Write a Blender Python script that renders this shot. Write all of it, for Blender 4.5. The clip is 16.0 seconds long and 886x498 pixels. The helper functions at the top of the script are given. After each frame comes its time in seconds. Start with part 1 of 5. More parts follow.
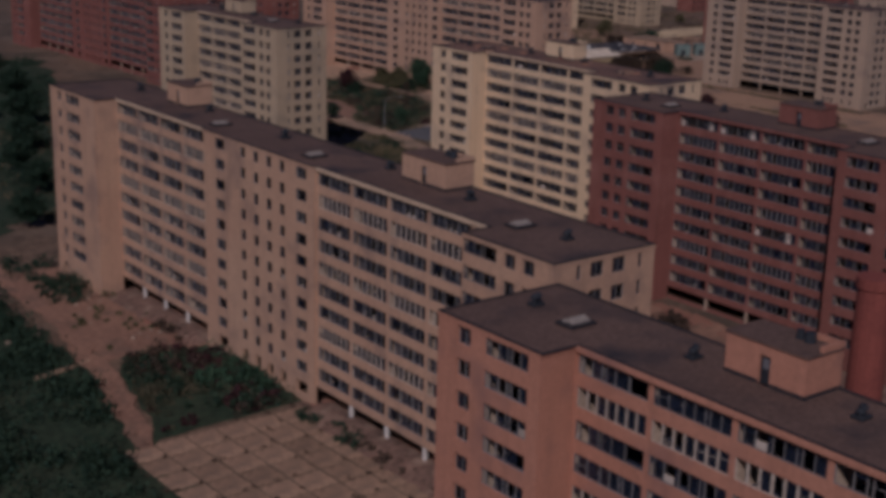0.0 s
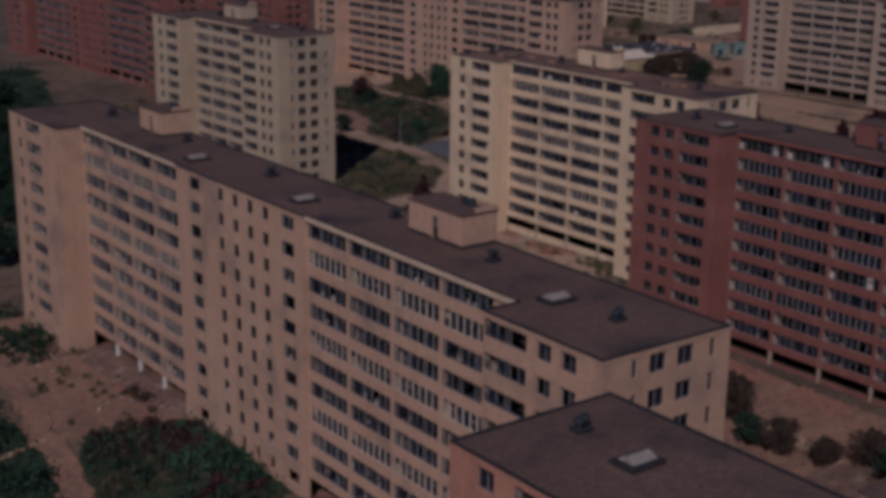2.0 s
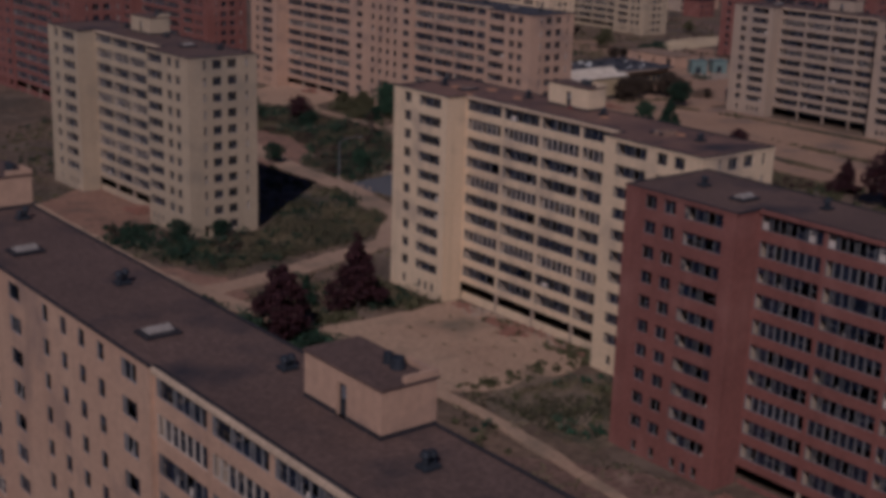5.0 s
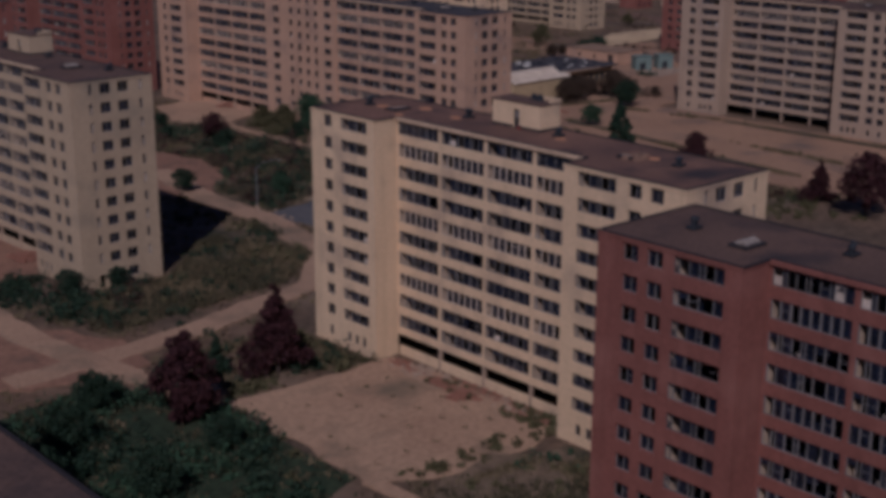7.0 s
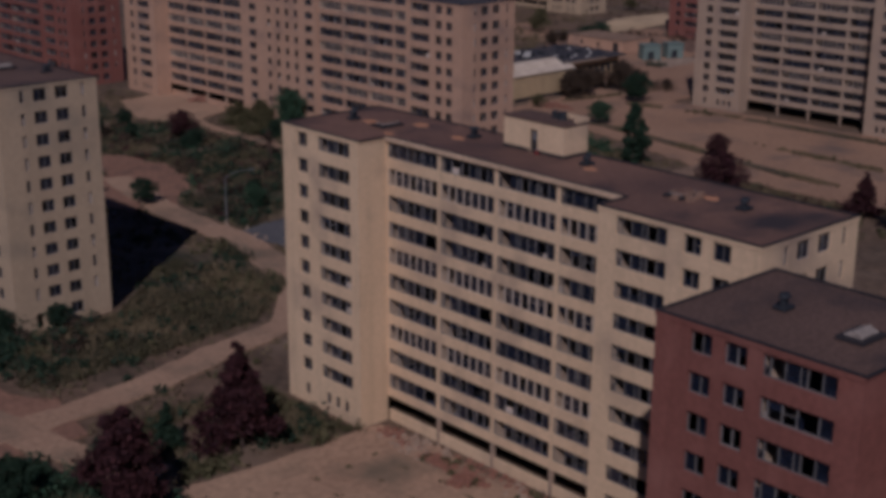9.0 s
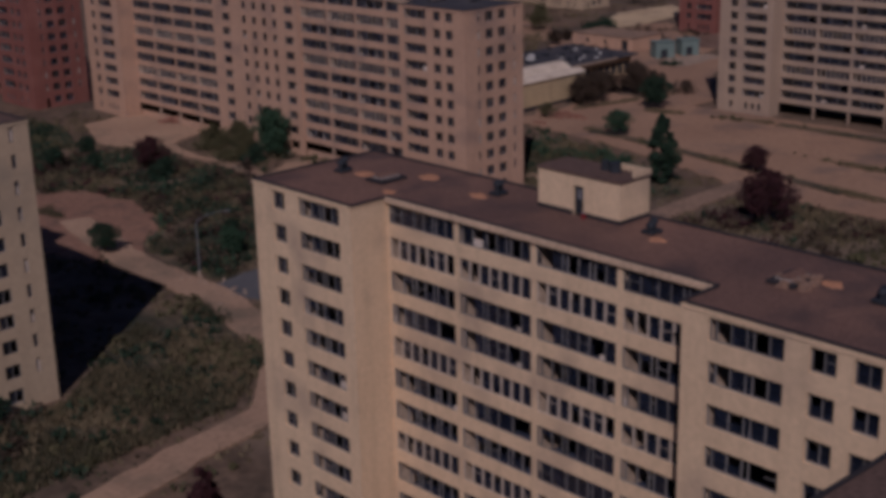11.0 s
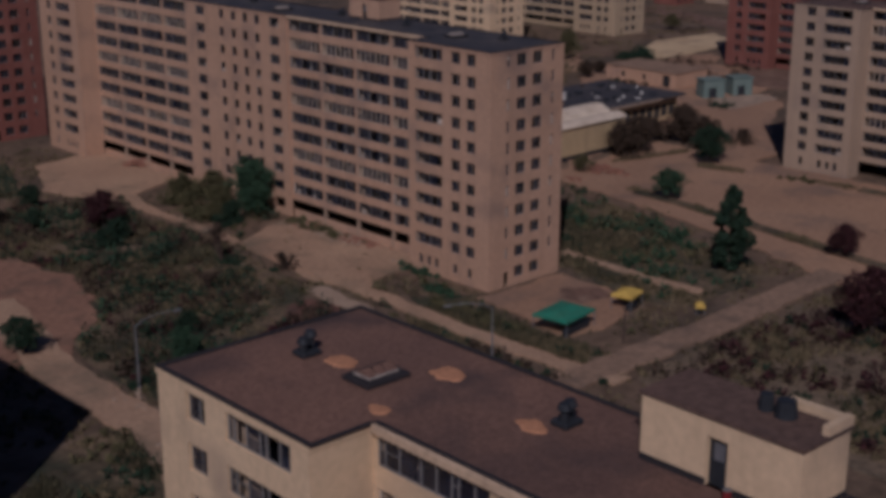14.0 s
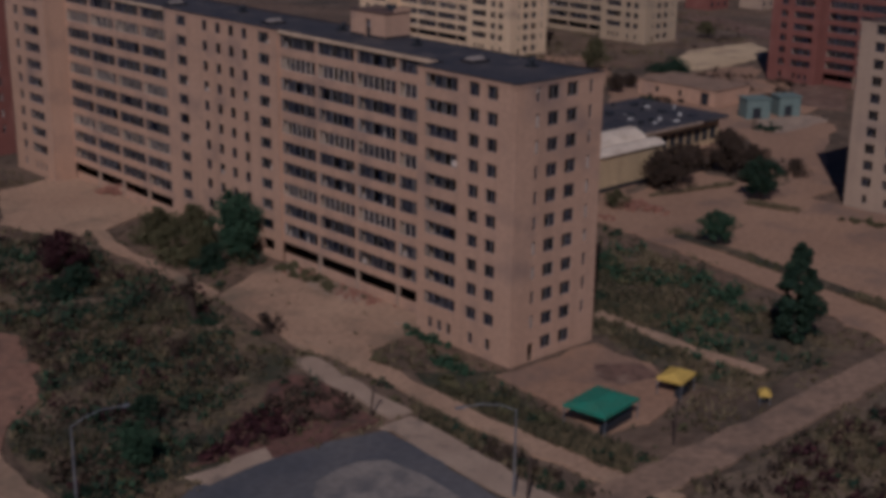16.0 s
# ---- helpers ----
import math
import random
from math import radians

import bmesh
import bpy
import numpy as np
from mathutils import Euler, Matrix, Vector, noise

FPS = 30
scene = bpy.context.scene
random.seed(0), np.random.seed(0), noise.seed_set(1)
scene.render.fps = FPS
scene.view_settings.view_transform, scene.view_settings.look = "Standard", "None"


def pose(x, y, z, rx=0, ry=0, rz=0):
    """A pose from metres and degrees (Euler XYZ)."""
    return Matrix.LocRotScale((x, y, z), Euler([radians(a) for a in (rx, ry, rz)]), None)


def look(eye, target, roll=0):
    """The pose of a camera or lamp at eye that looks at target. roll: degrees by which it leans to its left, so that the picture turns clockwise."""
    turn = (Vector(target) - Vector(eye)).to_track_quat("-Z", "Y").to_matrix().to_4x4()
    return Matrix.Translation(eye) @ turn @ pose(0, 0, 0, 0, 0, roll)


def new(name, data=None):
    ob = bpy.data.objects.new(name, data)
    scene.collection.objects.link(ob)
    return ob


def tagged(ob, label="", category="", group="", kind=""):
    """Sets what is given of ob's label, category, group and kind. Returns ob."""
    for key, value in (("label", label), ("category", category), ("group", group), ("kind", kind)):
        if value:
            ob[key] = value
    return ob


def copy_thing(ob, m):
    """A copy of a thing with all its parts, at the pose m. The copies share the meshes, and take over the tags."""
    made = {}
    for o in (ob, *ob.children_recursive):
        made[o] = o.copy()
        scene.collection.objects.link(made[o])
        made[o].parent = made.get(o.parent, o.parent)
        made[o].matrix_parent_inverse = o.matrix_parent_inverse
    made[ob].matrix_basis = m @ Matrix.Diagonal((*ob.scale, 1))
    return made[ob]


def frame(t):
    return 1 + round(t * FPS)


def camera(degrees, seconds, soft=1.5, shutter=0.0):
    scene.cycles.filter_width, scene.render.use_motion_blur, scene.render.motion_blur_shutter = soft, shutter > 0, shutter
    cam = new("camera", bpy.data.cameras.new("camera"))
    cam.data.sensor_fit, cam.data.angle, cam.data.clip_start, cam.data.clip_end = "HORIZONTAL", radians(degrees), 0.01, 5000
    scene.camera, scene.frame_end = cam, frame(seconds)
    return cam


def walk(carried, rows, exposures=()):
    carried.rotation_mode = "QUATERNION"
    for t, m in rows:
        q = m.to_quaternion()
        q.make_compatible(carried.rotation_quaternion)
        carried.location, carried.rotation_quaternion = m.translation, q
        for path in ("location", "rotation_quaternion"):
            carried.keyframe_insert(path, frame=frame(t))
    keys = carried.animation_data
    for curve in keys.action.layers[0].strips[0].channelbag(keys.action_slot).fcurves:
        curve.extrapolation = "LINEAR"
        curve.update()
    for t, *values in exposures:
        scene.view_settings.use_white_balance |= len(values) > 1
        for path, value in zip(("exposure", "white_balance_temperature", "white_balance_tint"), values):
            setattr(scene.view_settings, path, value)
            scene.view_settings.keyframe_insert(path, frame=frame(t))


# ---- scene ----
cam = camera(36.3, 16.0, soft=4.7)
PATH = [
    (0, (0.531, -1.011, 64.068), (1.757, 0.472, 63.524), 1.5),
    (0.5, (5.091, 4.634, 63.465), (6.306, 6.126, 62.918), 0.8),
    (1, (10.045, 10.138, 63.231), (11.256, 11.63, 62.674), 1.1),
    (1.5, (14.422, 15.347, 62.917), (15.629, 16.844, 62.366), 1.3),
    (2, (19.709, 21.039, 62.757), (20.904, 22.545, 62.206), 0.6),
    (2.5, (24.162, 26.047, 62.573), (25.36, 27.546, 62.009), 0.9),
    (3, (29.178, 31.624, 62.535), (30.392, 33.112, 61.975), 1.3),
    (5.5, (53.685, 59.013, 61.173), (54.937, 60.472, 60.622), 1.6),
    (6, (58.638, 64.432, 60.655), (59.924, 65.864, 60.111), 0.5),
    (6.5, (63.434, 70.052, 60.255), (64.734, 71.467, 59.7), 0.3),
    (7, (68.227, 75.478, 59.75), (69.538, 76.883, 59.193), 0.1),
    (7.5, (72.868, 81.145, 59.398), (74.179, 82.545, 58.83), 0.7),
    (8, (77.576, 86.702, 59.077), (78.885, 88.104, 58.511), 0.3),
    (8.2, (79.486, 88.857, 58.876), (80.796, 90.256, 58.306), 0.6),
    (10.3, (100.468, 113.277, 57.52), (101.799, 114.642, 56.916), -1.0),
    (10.5, (102.244, 115.543, 57.303), (103.575, 116.91, 56.703), -1.2),
    (11, (107.031, 121.027, 56.908), (108.352, 122.403, 56.309), -1.4),
    (11.5, (111.845, 126.434, 56.552), (113.152, 127.829, 55.962), -2.6),
    (12, (116.886, 132.019, 56.117), (118.194, 133.418, 55.538), -2.2),
    (12.5, (121.995, 137.539, 55.734), (123.308, 138.936, 55.165), -1.7),
    (13, (127.017, 142.991, 55.441), (128.325, 144.388, 54.859), -0.6),
    (13.5, (132.166, 148.397, 55.11), (133.47, 149.797, 54.528), -1.0),
    (14, (137.019, 153.509, 54.967), (138.336, 154.895, 54.38), 0.0),
    (14.5, (142.141, 158.817, 54.68), (143.455, 160.2, 54.079), -0.6),
    (15, (147.012, 164.092, 54.862), (148.317, 165.473, 54.239), -0.1),
    (15.5, (151.633, 169.074, 54.497), (152.939, 170.46, 53.883), 0.2),
    (16, (156.571, 174.198, 54.315), (157.872, 175.595, 53.718), 0.7),
]
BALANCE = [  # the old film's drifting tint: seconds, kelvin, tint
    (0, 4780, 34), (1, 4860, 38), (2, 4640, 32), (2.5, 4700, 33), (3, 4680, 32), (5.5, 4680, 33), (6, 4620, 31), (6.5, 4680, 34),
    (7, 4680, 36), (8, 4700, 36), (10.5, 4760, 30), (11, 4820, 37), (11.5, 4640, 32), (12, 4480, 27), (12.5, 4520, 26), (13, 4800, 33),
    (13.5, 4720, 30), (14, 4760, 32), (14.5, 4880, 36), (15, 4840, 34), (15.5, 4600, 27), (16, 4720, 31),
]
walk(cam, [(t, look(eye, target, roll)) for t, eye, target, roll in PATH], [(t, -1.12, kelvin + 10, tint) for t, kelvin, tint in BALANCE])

# ---- light ----
SUN_ELEV, SUN_DIR = radians(39.6), Vector((0.775, 0.632))
world = bpy.data.worlds.new("sky")
scene.world = world
world.use_nodes = True
wn = world.node_tree
sky = wn.nodes.new("ShaderNodeTexSky")
sky.sky_type, sky.sun_disc = "NISHITA", False
sky.sun_elevation, sky.sun_rotation = SUN_ELEV, math.atan2(-SUN_DIR.x, -SUN_DIR.y)
sky.air_density, sky.dust_density, sky.ozone_density = 1.0, 0.4, 4.5
wn.links.new(sky.outputs[0], wn.nodes["Background"].inputs[0])
wn.nodes["Background"].inputs[1].default_value = 0.029
sun = new("sun", bpy.data.lights.new("sun", "SUN"))
sun.data.energy, sun.data.angle, sun.data.color = 4.3, radians(0.6), (1.0, 0.84, 0.575)
sun.matrix_world = look((0, 0, 200), (SUN_DIR.x * 100, SUN_DIR.y * 100, 200 - 100 * math.tan(SUN_ELEV)))


# ---- materials ----
def material(name, base, rough=0.9, second=None, spread=0.5, scale=0.4, fine=6.0, grain=0.25, bump=0.3, dirt=None, streaks=0.0, vary=0.0, metal=0.0):
    """Two colours in cloudy patches, a finer grain, dirt in blotches or running streaks, fine relief, and a shift of value from piece to piece."""
    m = bpy.data.materials.new(name)
    m.use_nodes = True
    t = m.node_tree
    N, L = t.nodes, t.links
    out = N["Principled BSDF"]
    out.inputs["Roughness"].default_value = rough
    out.inputs["Metallic"].default_value = metal
    out.inputs["Specular IOR Level"].default_value = 0.25
    at = N.new("ShaderNodeTexCoord")

    def cloud(s, detail, seed, stretch=(1, 1, 1)):
        mp = N.new("ShaderNodeMapping")
        mp.inputs["Scale"].default_value = stretch
        mp.inputs["Location"].default_value = (seed, seed * 2, seed * 3)
        L.new(at.outputs["Object"], mp.inputs[0])
        n = N.new("ShaderNodeTexNoise")
        n.inputs["Scale"].default_value, n.inputs["Detail"].default_value = s, detail
        L.new(mp.outputs[0], n.inputs["Vector"])
        return n.outputs["Fac"]

    def curve(fac, lo, hi):
        r = N.new("ShaderNodeMapRange")
        r.inputs[1].default_value, r.inputs[2].default_value = lo, hi
        L.new(fac, r.inputs[0])
        return r.outputs[0]

    def mix(a, b, fac, kind="MIX"):
        x = N.new("ShaderNodeMix")
        x.data_type, x.blend_type = "RGBA", kind
        for slot, v in ((6, a), (7, b)):
            if isinstance(v, tuple):
                x.inputs[slot].default_value = (*v, 1)
            else:
                L.new(v, x.inputs[slot])
        if isinstance(fac, float):
            x.inputs[0].default_value = fac
        else:
            L.new(fac, x.inputs[0])
        return x.outputs[2]

    second = second or tuple(c * 0.75 for c in base)
    c = mix(base, second, curve(cloud(scale, 5, 1.3), 0.5 - spread / 2, 0.5 + spread / 2))
    f = cloud(fine, 4, 7.7)
    g = N.new("ShaderNodeMath")
    g.operation = "MULTIPLY_ADD"
    L.new(curve(f, 0.25, 0.75), g.inputs[0])
    g.inputs[1].default_value, g.inputs[2].default_value = grain * 2, 1 - grain
    gv = N.new("ShaderNodeCombineColor")
    for i in range(3):
        L.new(g.outputs[0], gv.inputs[i])
    c = mix(c, gv.outputs[0], 1.0, "MULTIPLY")
    if dirt:
        c = mix(c, dirt, curve(cloud(scale * 1.7, 8, 4.1), 0.52, 0.75))
    if streaks:
        k = N.new("ShaderNodeMath")
        k.operation = "MULTIPLY"
        L.new(curve(cloud(1.0, 6, 9.9, (0.9, 0.9, 0.07)), 0.48, 0.75), k.inputs[0])
        k.inputs[1].default_value = streaks
        c = mix(c, tuple(v * 0.45 for v in base), k.outputs[0])
    if vary:
        info = N.new("ShaderNodeObjectInfo")
        r = N.new("ShaderNodeMapRange")
        r.inputs[3].default_value, r.inputs[4].default_value = 1 - vary, 1 + vary
        L.new(info.outputs["Random"], r.inputs[0])
        vv = N.new("ShaderNodeCombineColor")
        for i in range(3):
            L.new(r.outputs[0], vv.inputs[i])
        c = mix(c, vv.outputs[0], 1.0, "MULTIPLY")
    L.new(c, out.inputs["Base Color"])
    if bump:
        b = N.new("ShaderNodeBump")
        b.inputs["Strength"].default_value, b.inputs["Distance"].default_value = bump, 0.06
        L.new(f, b.inputs["Height"])
        L.new(b.outputs[0], out.inputs["Normal"])
    return m


def foliage(name, a, b):
    """Leaves whose colour shifts from clump to clump."""
    m = bpy.data.materials.new(name)
    m.use_nodes = True
    N, L = m.node_tree.nodes, m.node_tree.links
    out = N["Principled BSDF"]
    out.inputs["Roughness"].default_value = 0.8
    out.inputs["Specular IOR Level"].default_value = 0.15
    geo, ramp = N.new("ShaderNodeNewGeometry"), N.new("ShaderNodeValToRGB")
    ramp.color_ramp.elements[0].color, ramp.color_ramp.elements[1].color = (*a, 1), (*b, 1)
    L.new(geo.outputs["Random Per Island"], ramp.inputs[0])
    L.new(ramp.outputs[0], out.inputs["Base Color"])
    return m


def glazing(name):
    m = bpy.data.materials.new(name)
    m.use_nodes = True
    N, L = m.node_tree.nodes, m.node_tree.links
    N.remove(N["Principled BSDF"])
    clear, gloss, fres, mx = N.new("ShaderNodeBsdfTransparent"), N.new("ShaderNodeBsdfGlossy"), N.new("ShaderNodeFresnel"), N.new("ShaderNodeMixShader")
    clear.inputs[0].default_value = (0.42, 0.45, 0.52, 1)
    gloss.inputs["Roughness"].default_value = 0.12
    fres.inputs[0].default_value = 1.5
    # dusty film, tinted navy to put the dark rooms' blue tone into the panes
    dust, dusty = N.new("ShaderNodeBsdfDiffuse"), N.new("ShaderNodeMixShader")
    dust.inputs[0].default_value = (0.04, 0.048, 0.078, 1)
    at, n, spread = N.new("ShaderNodeTexCoord"), N.new("ShaderNodeTexNoise"), N.new("ShaderNodeMapRange")
    n.inputs["Scale"].default_value, n.inputs["Detail"].default_value = 0.9, 3
    spread.inputs[1].default_value, spread.inputs[2].default_value = 0.3, 0.7
    spread.inputs[3].default_value, spread.inputs[4].default_value = 0.15, 0.5
    L.new(at.outputs["Object"], n.inputs["Vector"])
    L.new(n.outputs["Fac"], spread.inputs[0])
    L.new(spread.outputs[0], dusty.inputs[0])
    L.new(clear.outputs[0], dusty.inputs[1])
    L.new(dust.outputs[0], dusty.inputs[2])
    L.new(fres.outputs[0], mx.inputs[0])
    L.new(dusty.outputs[0], mx.inputs[1])
    L.new(gloss.outputs[0], mx.inputs[2])
    L.new(mx.outputs[0], N["Material Output"].inputs[0])
    return m


WALL = {
    "pink": material("pink_brick", (0.495, 0.312, 0.185), second=(0.44, 0.26, 0.153), scale=0.12, fine=2.5, grain=0.12, dirt=(0.26, 0.17, 0.12), streaks=0.25),
    "tan": material("tan_brick", (0.5, 0.315, 0.195), second=(0.45, 0.275, 0.163), scale=0.1, fine=2.5, grain=0.12, dirt=(0.3, 0.2, 0.14), streaks=0.25),
    "cream": material("cream_brick", (0.7, 0.507, 0.295), second=(0.63, 0.447, 0.255), scale=0.1, fine=2.5, grain=0.1, dirt=(0.4, 0.29, 0.19), streaks=0.25),
    "yellow": material("yellow_grey_brick", (0.47, 0.35, 0.21), second=(0.41, 0.3, 0.18), scale=0.1, fine=2.5, grain=0.1, dirt=(0.32, 0.25, 0.16), streaks=0.2),
    "red": material("red_brick", (0.235, 0.09, 0.062), second=(0.19, 0.075, 0.052), scale=0.12, fine=2.5, grain=0.15, dirt=(0.27, 0.118, 0.083), streaks=0.3),
    "orange": material("salmon_brick", (0.455, 0.215, 0.126), second=(0.4, 0.18, 0.102), scale=0.1, fine=2.5, grain=0.12, dirt=(0.27, 0.14, 0.1), streaks=0.3),
    "grey": material("grey_tan_brick", (0.43, 0.315, 0.205), second=(0.37, 0.265, 0.175), scale=0.1, fine=2.5, grain=0.1, dirt=(0.3, 0.22, 0.16), streaks=0.2),
}
OLD_ROOF = material("old_roof_felt", (0.1, 0.062, 0.045), second=(0.145, 0.088, 0.062), scale=0.1, fine=3, grain=0.35, dirt=(0.04, 0.033, 0.033))
ROOF = material("roof_gravel", (0.125, 0.072, 0.052), second=(0.21, 0.115, 0.074), spread=0.3, scale=0.09, fine=5, grain=0.3, dirt=(0.05, 0.038, 0.036))
KERB = material("roof_edge_tar", (0.035, 0.03, 0.03), fine=4)
COPING = material("coping_stone", (0.62, 0.44, 0.27), fine=3, grain=0.2, streaks=0.2)
INSIDE = material("bare_plaster", (0.52, 0.38, 0.25), fine=2, bump=0)
# near-black navy: shade of the rooms put into the floor and back-wall colour
ROOM_SHADE = material("navy_room_shade", (0.036, 0.042, 0.066), fine=2, bump=0)
FRAME = material("weathered_window_frame", (0.22, 0.2, 0.178), fine=8, vary=0.25, bump=0)
MULL = material("painted_mullion", (0.52, 0.42, 0.31), fine=5, vary=0.15, bump=0)
GLASS = glazing("window_glass")
BOARD = material("window_board", (0.56, 0.46, 0.35), fine=5, vary=0.35, bump=0)
CONCRETE = material("pale_concrete", (0.42, 0.305, 0.2), second=(0.31, 0.22, 0.145), scale=0.3, dirt=(0.2, 0.15, 0.105))
SLAB = material("court_slab", (0.36, 0.228, 0.132), second=(0.24, 0.15, 0.09), scale=0.25, fine=2, dirt=(0.15, 0.105, 0.07), vary=0.2)
DIRT = material("packed_dirt", (0.43, 0.282, 0.165), second=(0.33, 0.205, 0.12), scale=0.08, fine=1.5, grain=0.25, dirt=(0.17, 0.13, 0.08))
ROADM = material("worn_asphalt_dust", (0.38, 0.23, 0.13), second=(0.29, 0.17, 0.097), scale=0.06, fine=1.2, grain=0.2, dirt=(0.16, 0.115, 0.085))
RUBBLE = material("rubble_dirt", (0.2, 0.115, 0.075), second=(0.12, 0.075, 0.05), scale=0.25, fine=1.5, grain=0.4, dirt=(0.3, 0.2, 0.13))
ASPHALT = material("asphalt", (0.07, 0.072, 0.078), second=(0.15, 0.135, 0.12), scale=0.1, fine=1.5, grain=0.2)
TRACK = material("trodden_earth", (0.31, 0.2, 0.122), second=(0.22, 0.145, 0.09), scale=0.15, fine=1.2, grain=0.3, dirt=(0.15, 0.105, 0.07))
RED_SOIL = material("dark_red_soil", (0.17, 0.082, 0.055), second=(0.11, 0.06, 0.042), scale=0.3, fine=1.5, grain=0.4, dirt=(0.08, 0.055, 0.04))
RED_DIRT = material("reddish_bare_dirt", (0.3, 0.165, 0.097), second=(0.22, 0.12, 0.073), scale=0.15, fine=1.2, grain=0.3, dirt=(0.13, 0.09, 0.06))
WORN = material("worn_pale_asphalt", (0.27, 0.228, 0.18), second=(0.18, 0.157, 0.13), scale=0.2, fine=1.5, grain=0.2, dirt=(0.1, 0.095, 0.09))
TAR = material("roof_tar", (0.035, 0.036, 0.042), second=(0.07, 0.062, 0.06), scale=0.2, fine=3, grain=0.3, dirt=(0.12, 0.1, 0.085))
FAINT = material("faint_trodden_grass", (0.2, 0.14, 0.085), second=(0.12, 0.09, 0.055), scale=0.3, fine=1.2, grain=0.4)
GROUND = material("dry_ground", (0.165, 0.105, 0.062), second=(0.09, 0.066, 0.042), scale=0.05, fine=0.8, grain=0.45, dirt=(0.2, 0.14, 0.09), spread=0.3)
GRASS = material("rough_grass", (0.045, 0.042, 0.024), second=(0.15, 0.105, 0.06), scale=0.11, fine=0.9, grain=0.5, dirt=(0.04, 0.048, 0.026), spread=0.2)
LUSH = material("green_weeds", (0.022, 0.038, 0.018), second=(0.04, 0.046, 0.022), scale=0.15, fine=1.0, grain=0.5)
SAND = material("pale_sand", (0.6, 0.44, 0.245), second=(0.48, 0.34, 0.18), scale=0.1, fine=1.5, grain=0.2, dirt=(0.3, 0.21, 0.13))
PAINT = material("flaking_white_paint", (0.78, 0.7, 0.58), fine=4, grain=0.15, streaks=0.3)
DEBRIS = material("torn_roofing", (0.36, 0.22, 0.13), second=(0.2, 0.125, 0.085), scale=1.5, fine=5)
CHIMNEY = material("sooty_red_brick", (0.25, 0.07, 0.045), second=(0.19, 0.055, 0.038), scale=0.3, fine=3, grain=0.15, streaks=0.3)
TAN = material("roof_patch_mastic", (0.52, 0.25, 0.12), second=(0.4, 0.19, 0.09), scale=1.0, fine=5)
STEEL = material("galvanised_steel", (0.3, 0.3, 0.3), rough=0.5, metal=0.6, fine=4, bump=0)
DARK = material("dark_painted_metal", (0.03, 0.032, 0.035), rough=0.6, fine=4, bump=0)
RIM = material("pale_skylight_kerb", (0.36, 0.3, 0.24), fine=4, dirt=(0.2, 0.16, 0.13))
SKYLIGHT = material("wired_skylight_pane", (0.36, 0.3, 0.235), rough=0.25, fine=4, bump=0)
BARK = material("bark", (0.08, 0.055, 0.04), fine=8)
GREEN = material("green_canvas", (0.03, 0.2, 0.12), second=(0.05, 0.17, 0.1), scale=0.8, fine=3, bump=0.1)
YELLOW = material("yellow_canvas", (0.6, 0.4, 0.07), second=(0.5, 0.33, 0.06), scale=0.8, fine=3, bump=0.1)
TEAL = material("teal_paint", (0.13, 0.175, 0.15), second=(0.18, 0.22, 0.18), scale=0.5, fine=3)
WHITE = material("white_roof_sheet", (0.62, 0.58, 0.5), second=(0.52, 0.48, 0.4), scale=0.3, fine=3)
BUFF = material("buff_plaster", (0.48, 0.35, 0.18), second=(0.4, 0.29, 0.15), scale=0.3, fine=3, streaks=0.3)
HALL_ROOF = material("cream_roof_sheet", (0.68, 0.56, 0.4), second=(0.56, 0.45, 0.32), scale=0.3, fine=3, dirt=(0.4, 0.3, 0.2))
LEAF = {
    "green": foliage("green_leaves", (0.022, 0.05, 0.026), (0.05, 0.085, 0.042)),
    "dark": foliage("dark_green_leaves", (0.014, 0.03, 0.018), (0.032, 0.052, 0.026)),
    "red": foliage("red_brown_leaves", (0.027, 0.011, 0.013), (0.064, 0.023, 0.022)),
    "olive": foliage("olive_leaves", (0.06, 0.06, 0.025), (0.12, 0.1, 0.045)),
    "umber": foliage("brown_leaves", (0.036, 0.026, 0.018), (0.08, 0.053, 0.032)),
    "straw": foliage("straw_blades", (0.09, 0.07, 0.035), (0.18, 0.135, 0.07)),
    "blade": foliage("green_blades", (0.034, 0.034, 0.018), (0.095, 0.078, 0.04)),
}


# ---- mesh helpers ----
def box(bm, lo, hi):
    v = [bm.verts.new((x, y, z)) for z in (lo[2], hi[2]) for y in (lo[1], hi[1]) for x in (lo[0], hi[0])]
    for f in ((0, 2, 3, 1), (4, 5, 7, 6), (0, 1, 5, 4), (2, 6, 7, 3), (0, 4, 6, 2), (1, 3, 7, 5)):
        bm.faces.new([v[i] for i in f])


def bevel(bm, w, n=1):
    bmesh.ops.bevel(bm, geom=bm.edges[:], offset=w, segments=n, affect="EDGES")


def tube(bm, a, b, ra, rb, n=8):
    a, b = Vector(a), Vector(b)
    q = (b - a).to_track_quat("Z", "Y")
    rings = [[bm.verts.new(p + q @ Vector((r * math.cos(k * math.tau / n), r * math.sin(k * math.tau / n), 0))) for k in range(n)] for p, r in ((a, ra), (b, rb))]
    for k in range(n):
        bm.faces.new([rings[0][k], rings[0][(k + 1) % n], rings[1][(k + 1) % n], rings[1][k]])
    bm.faces.new(rings[0][::-1])
    bm.faces.new(rings[1])


def mesh_of(name, bm, mat):
    me = bpy.data.meshes.new(name)
    bm.to_mesh(me)
    bm.free()
    me.materials.append(mat)
    return me


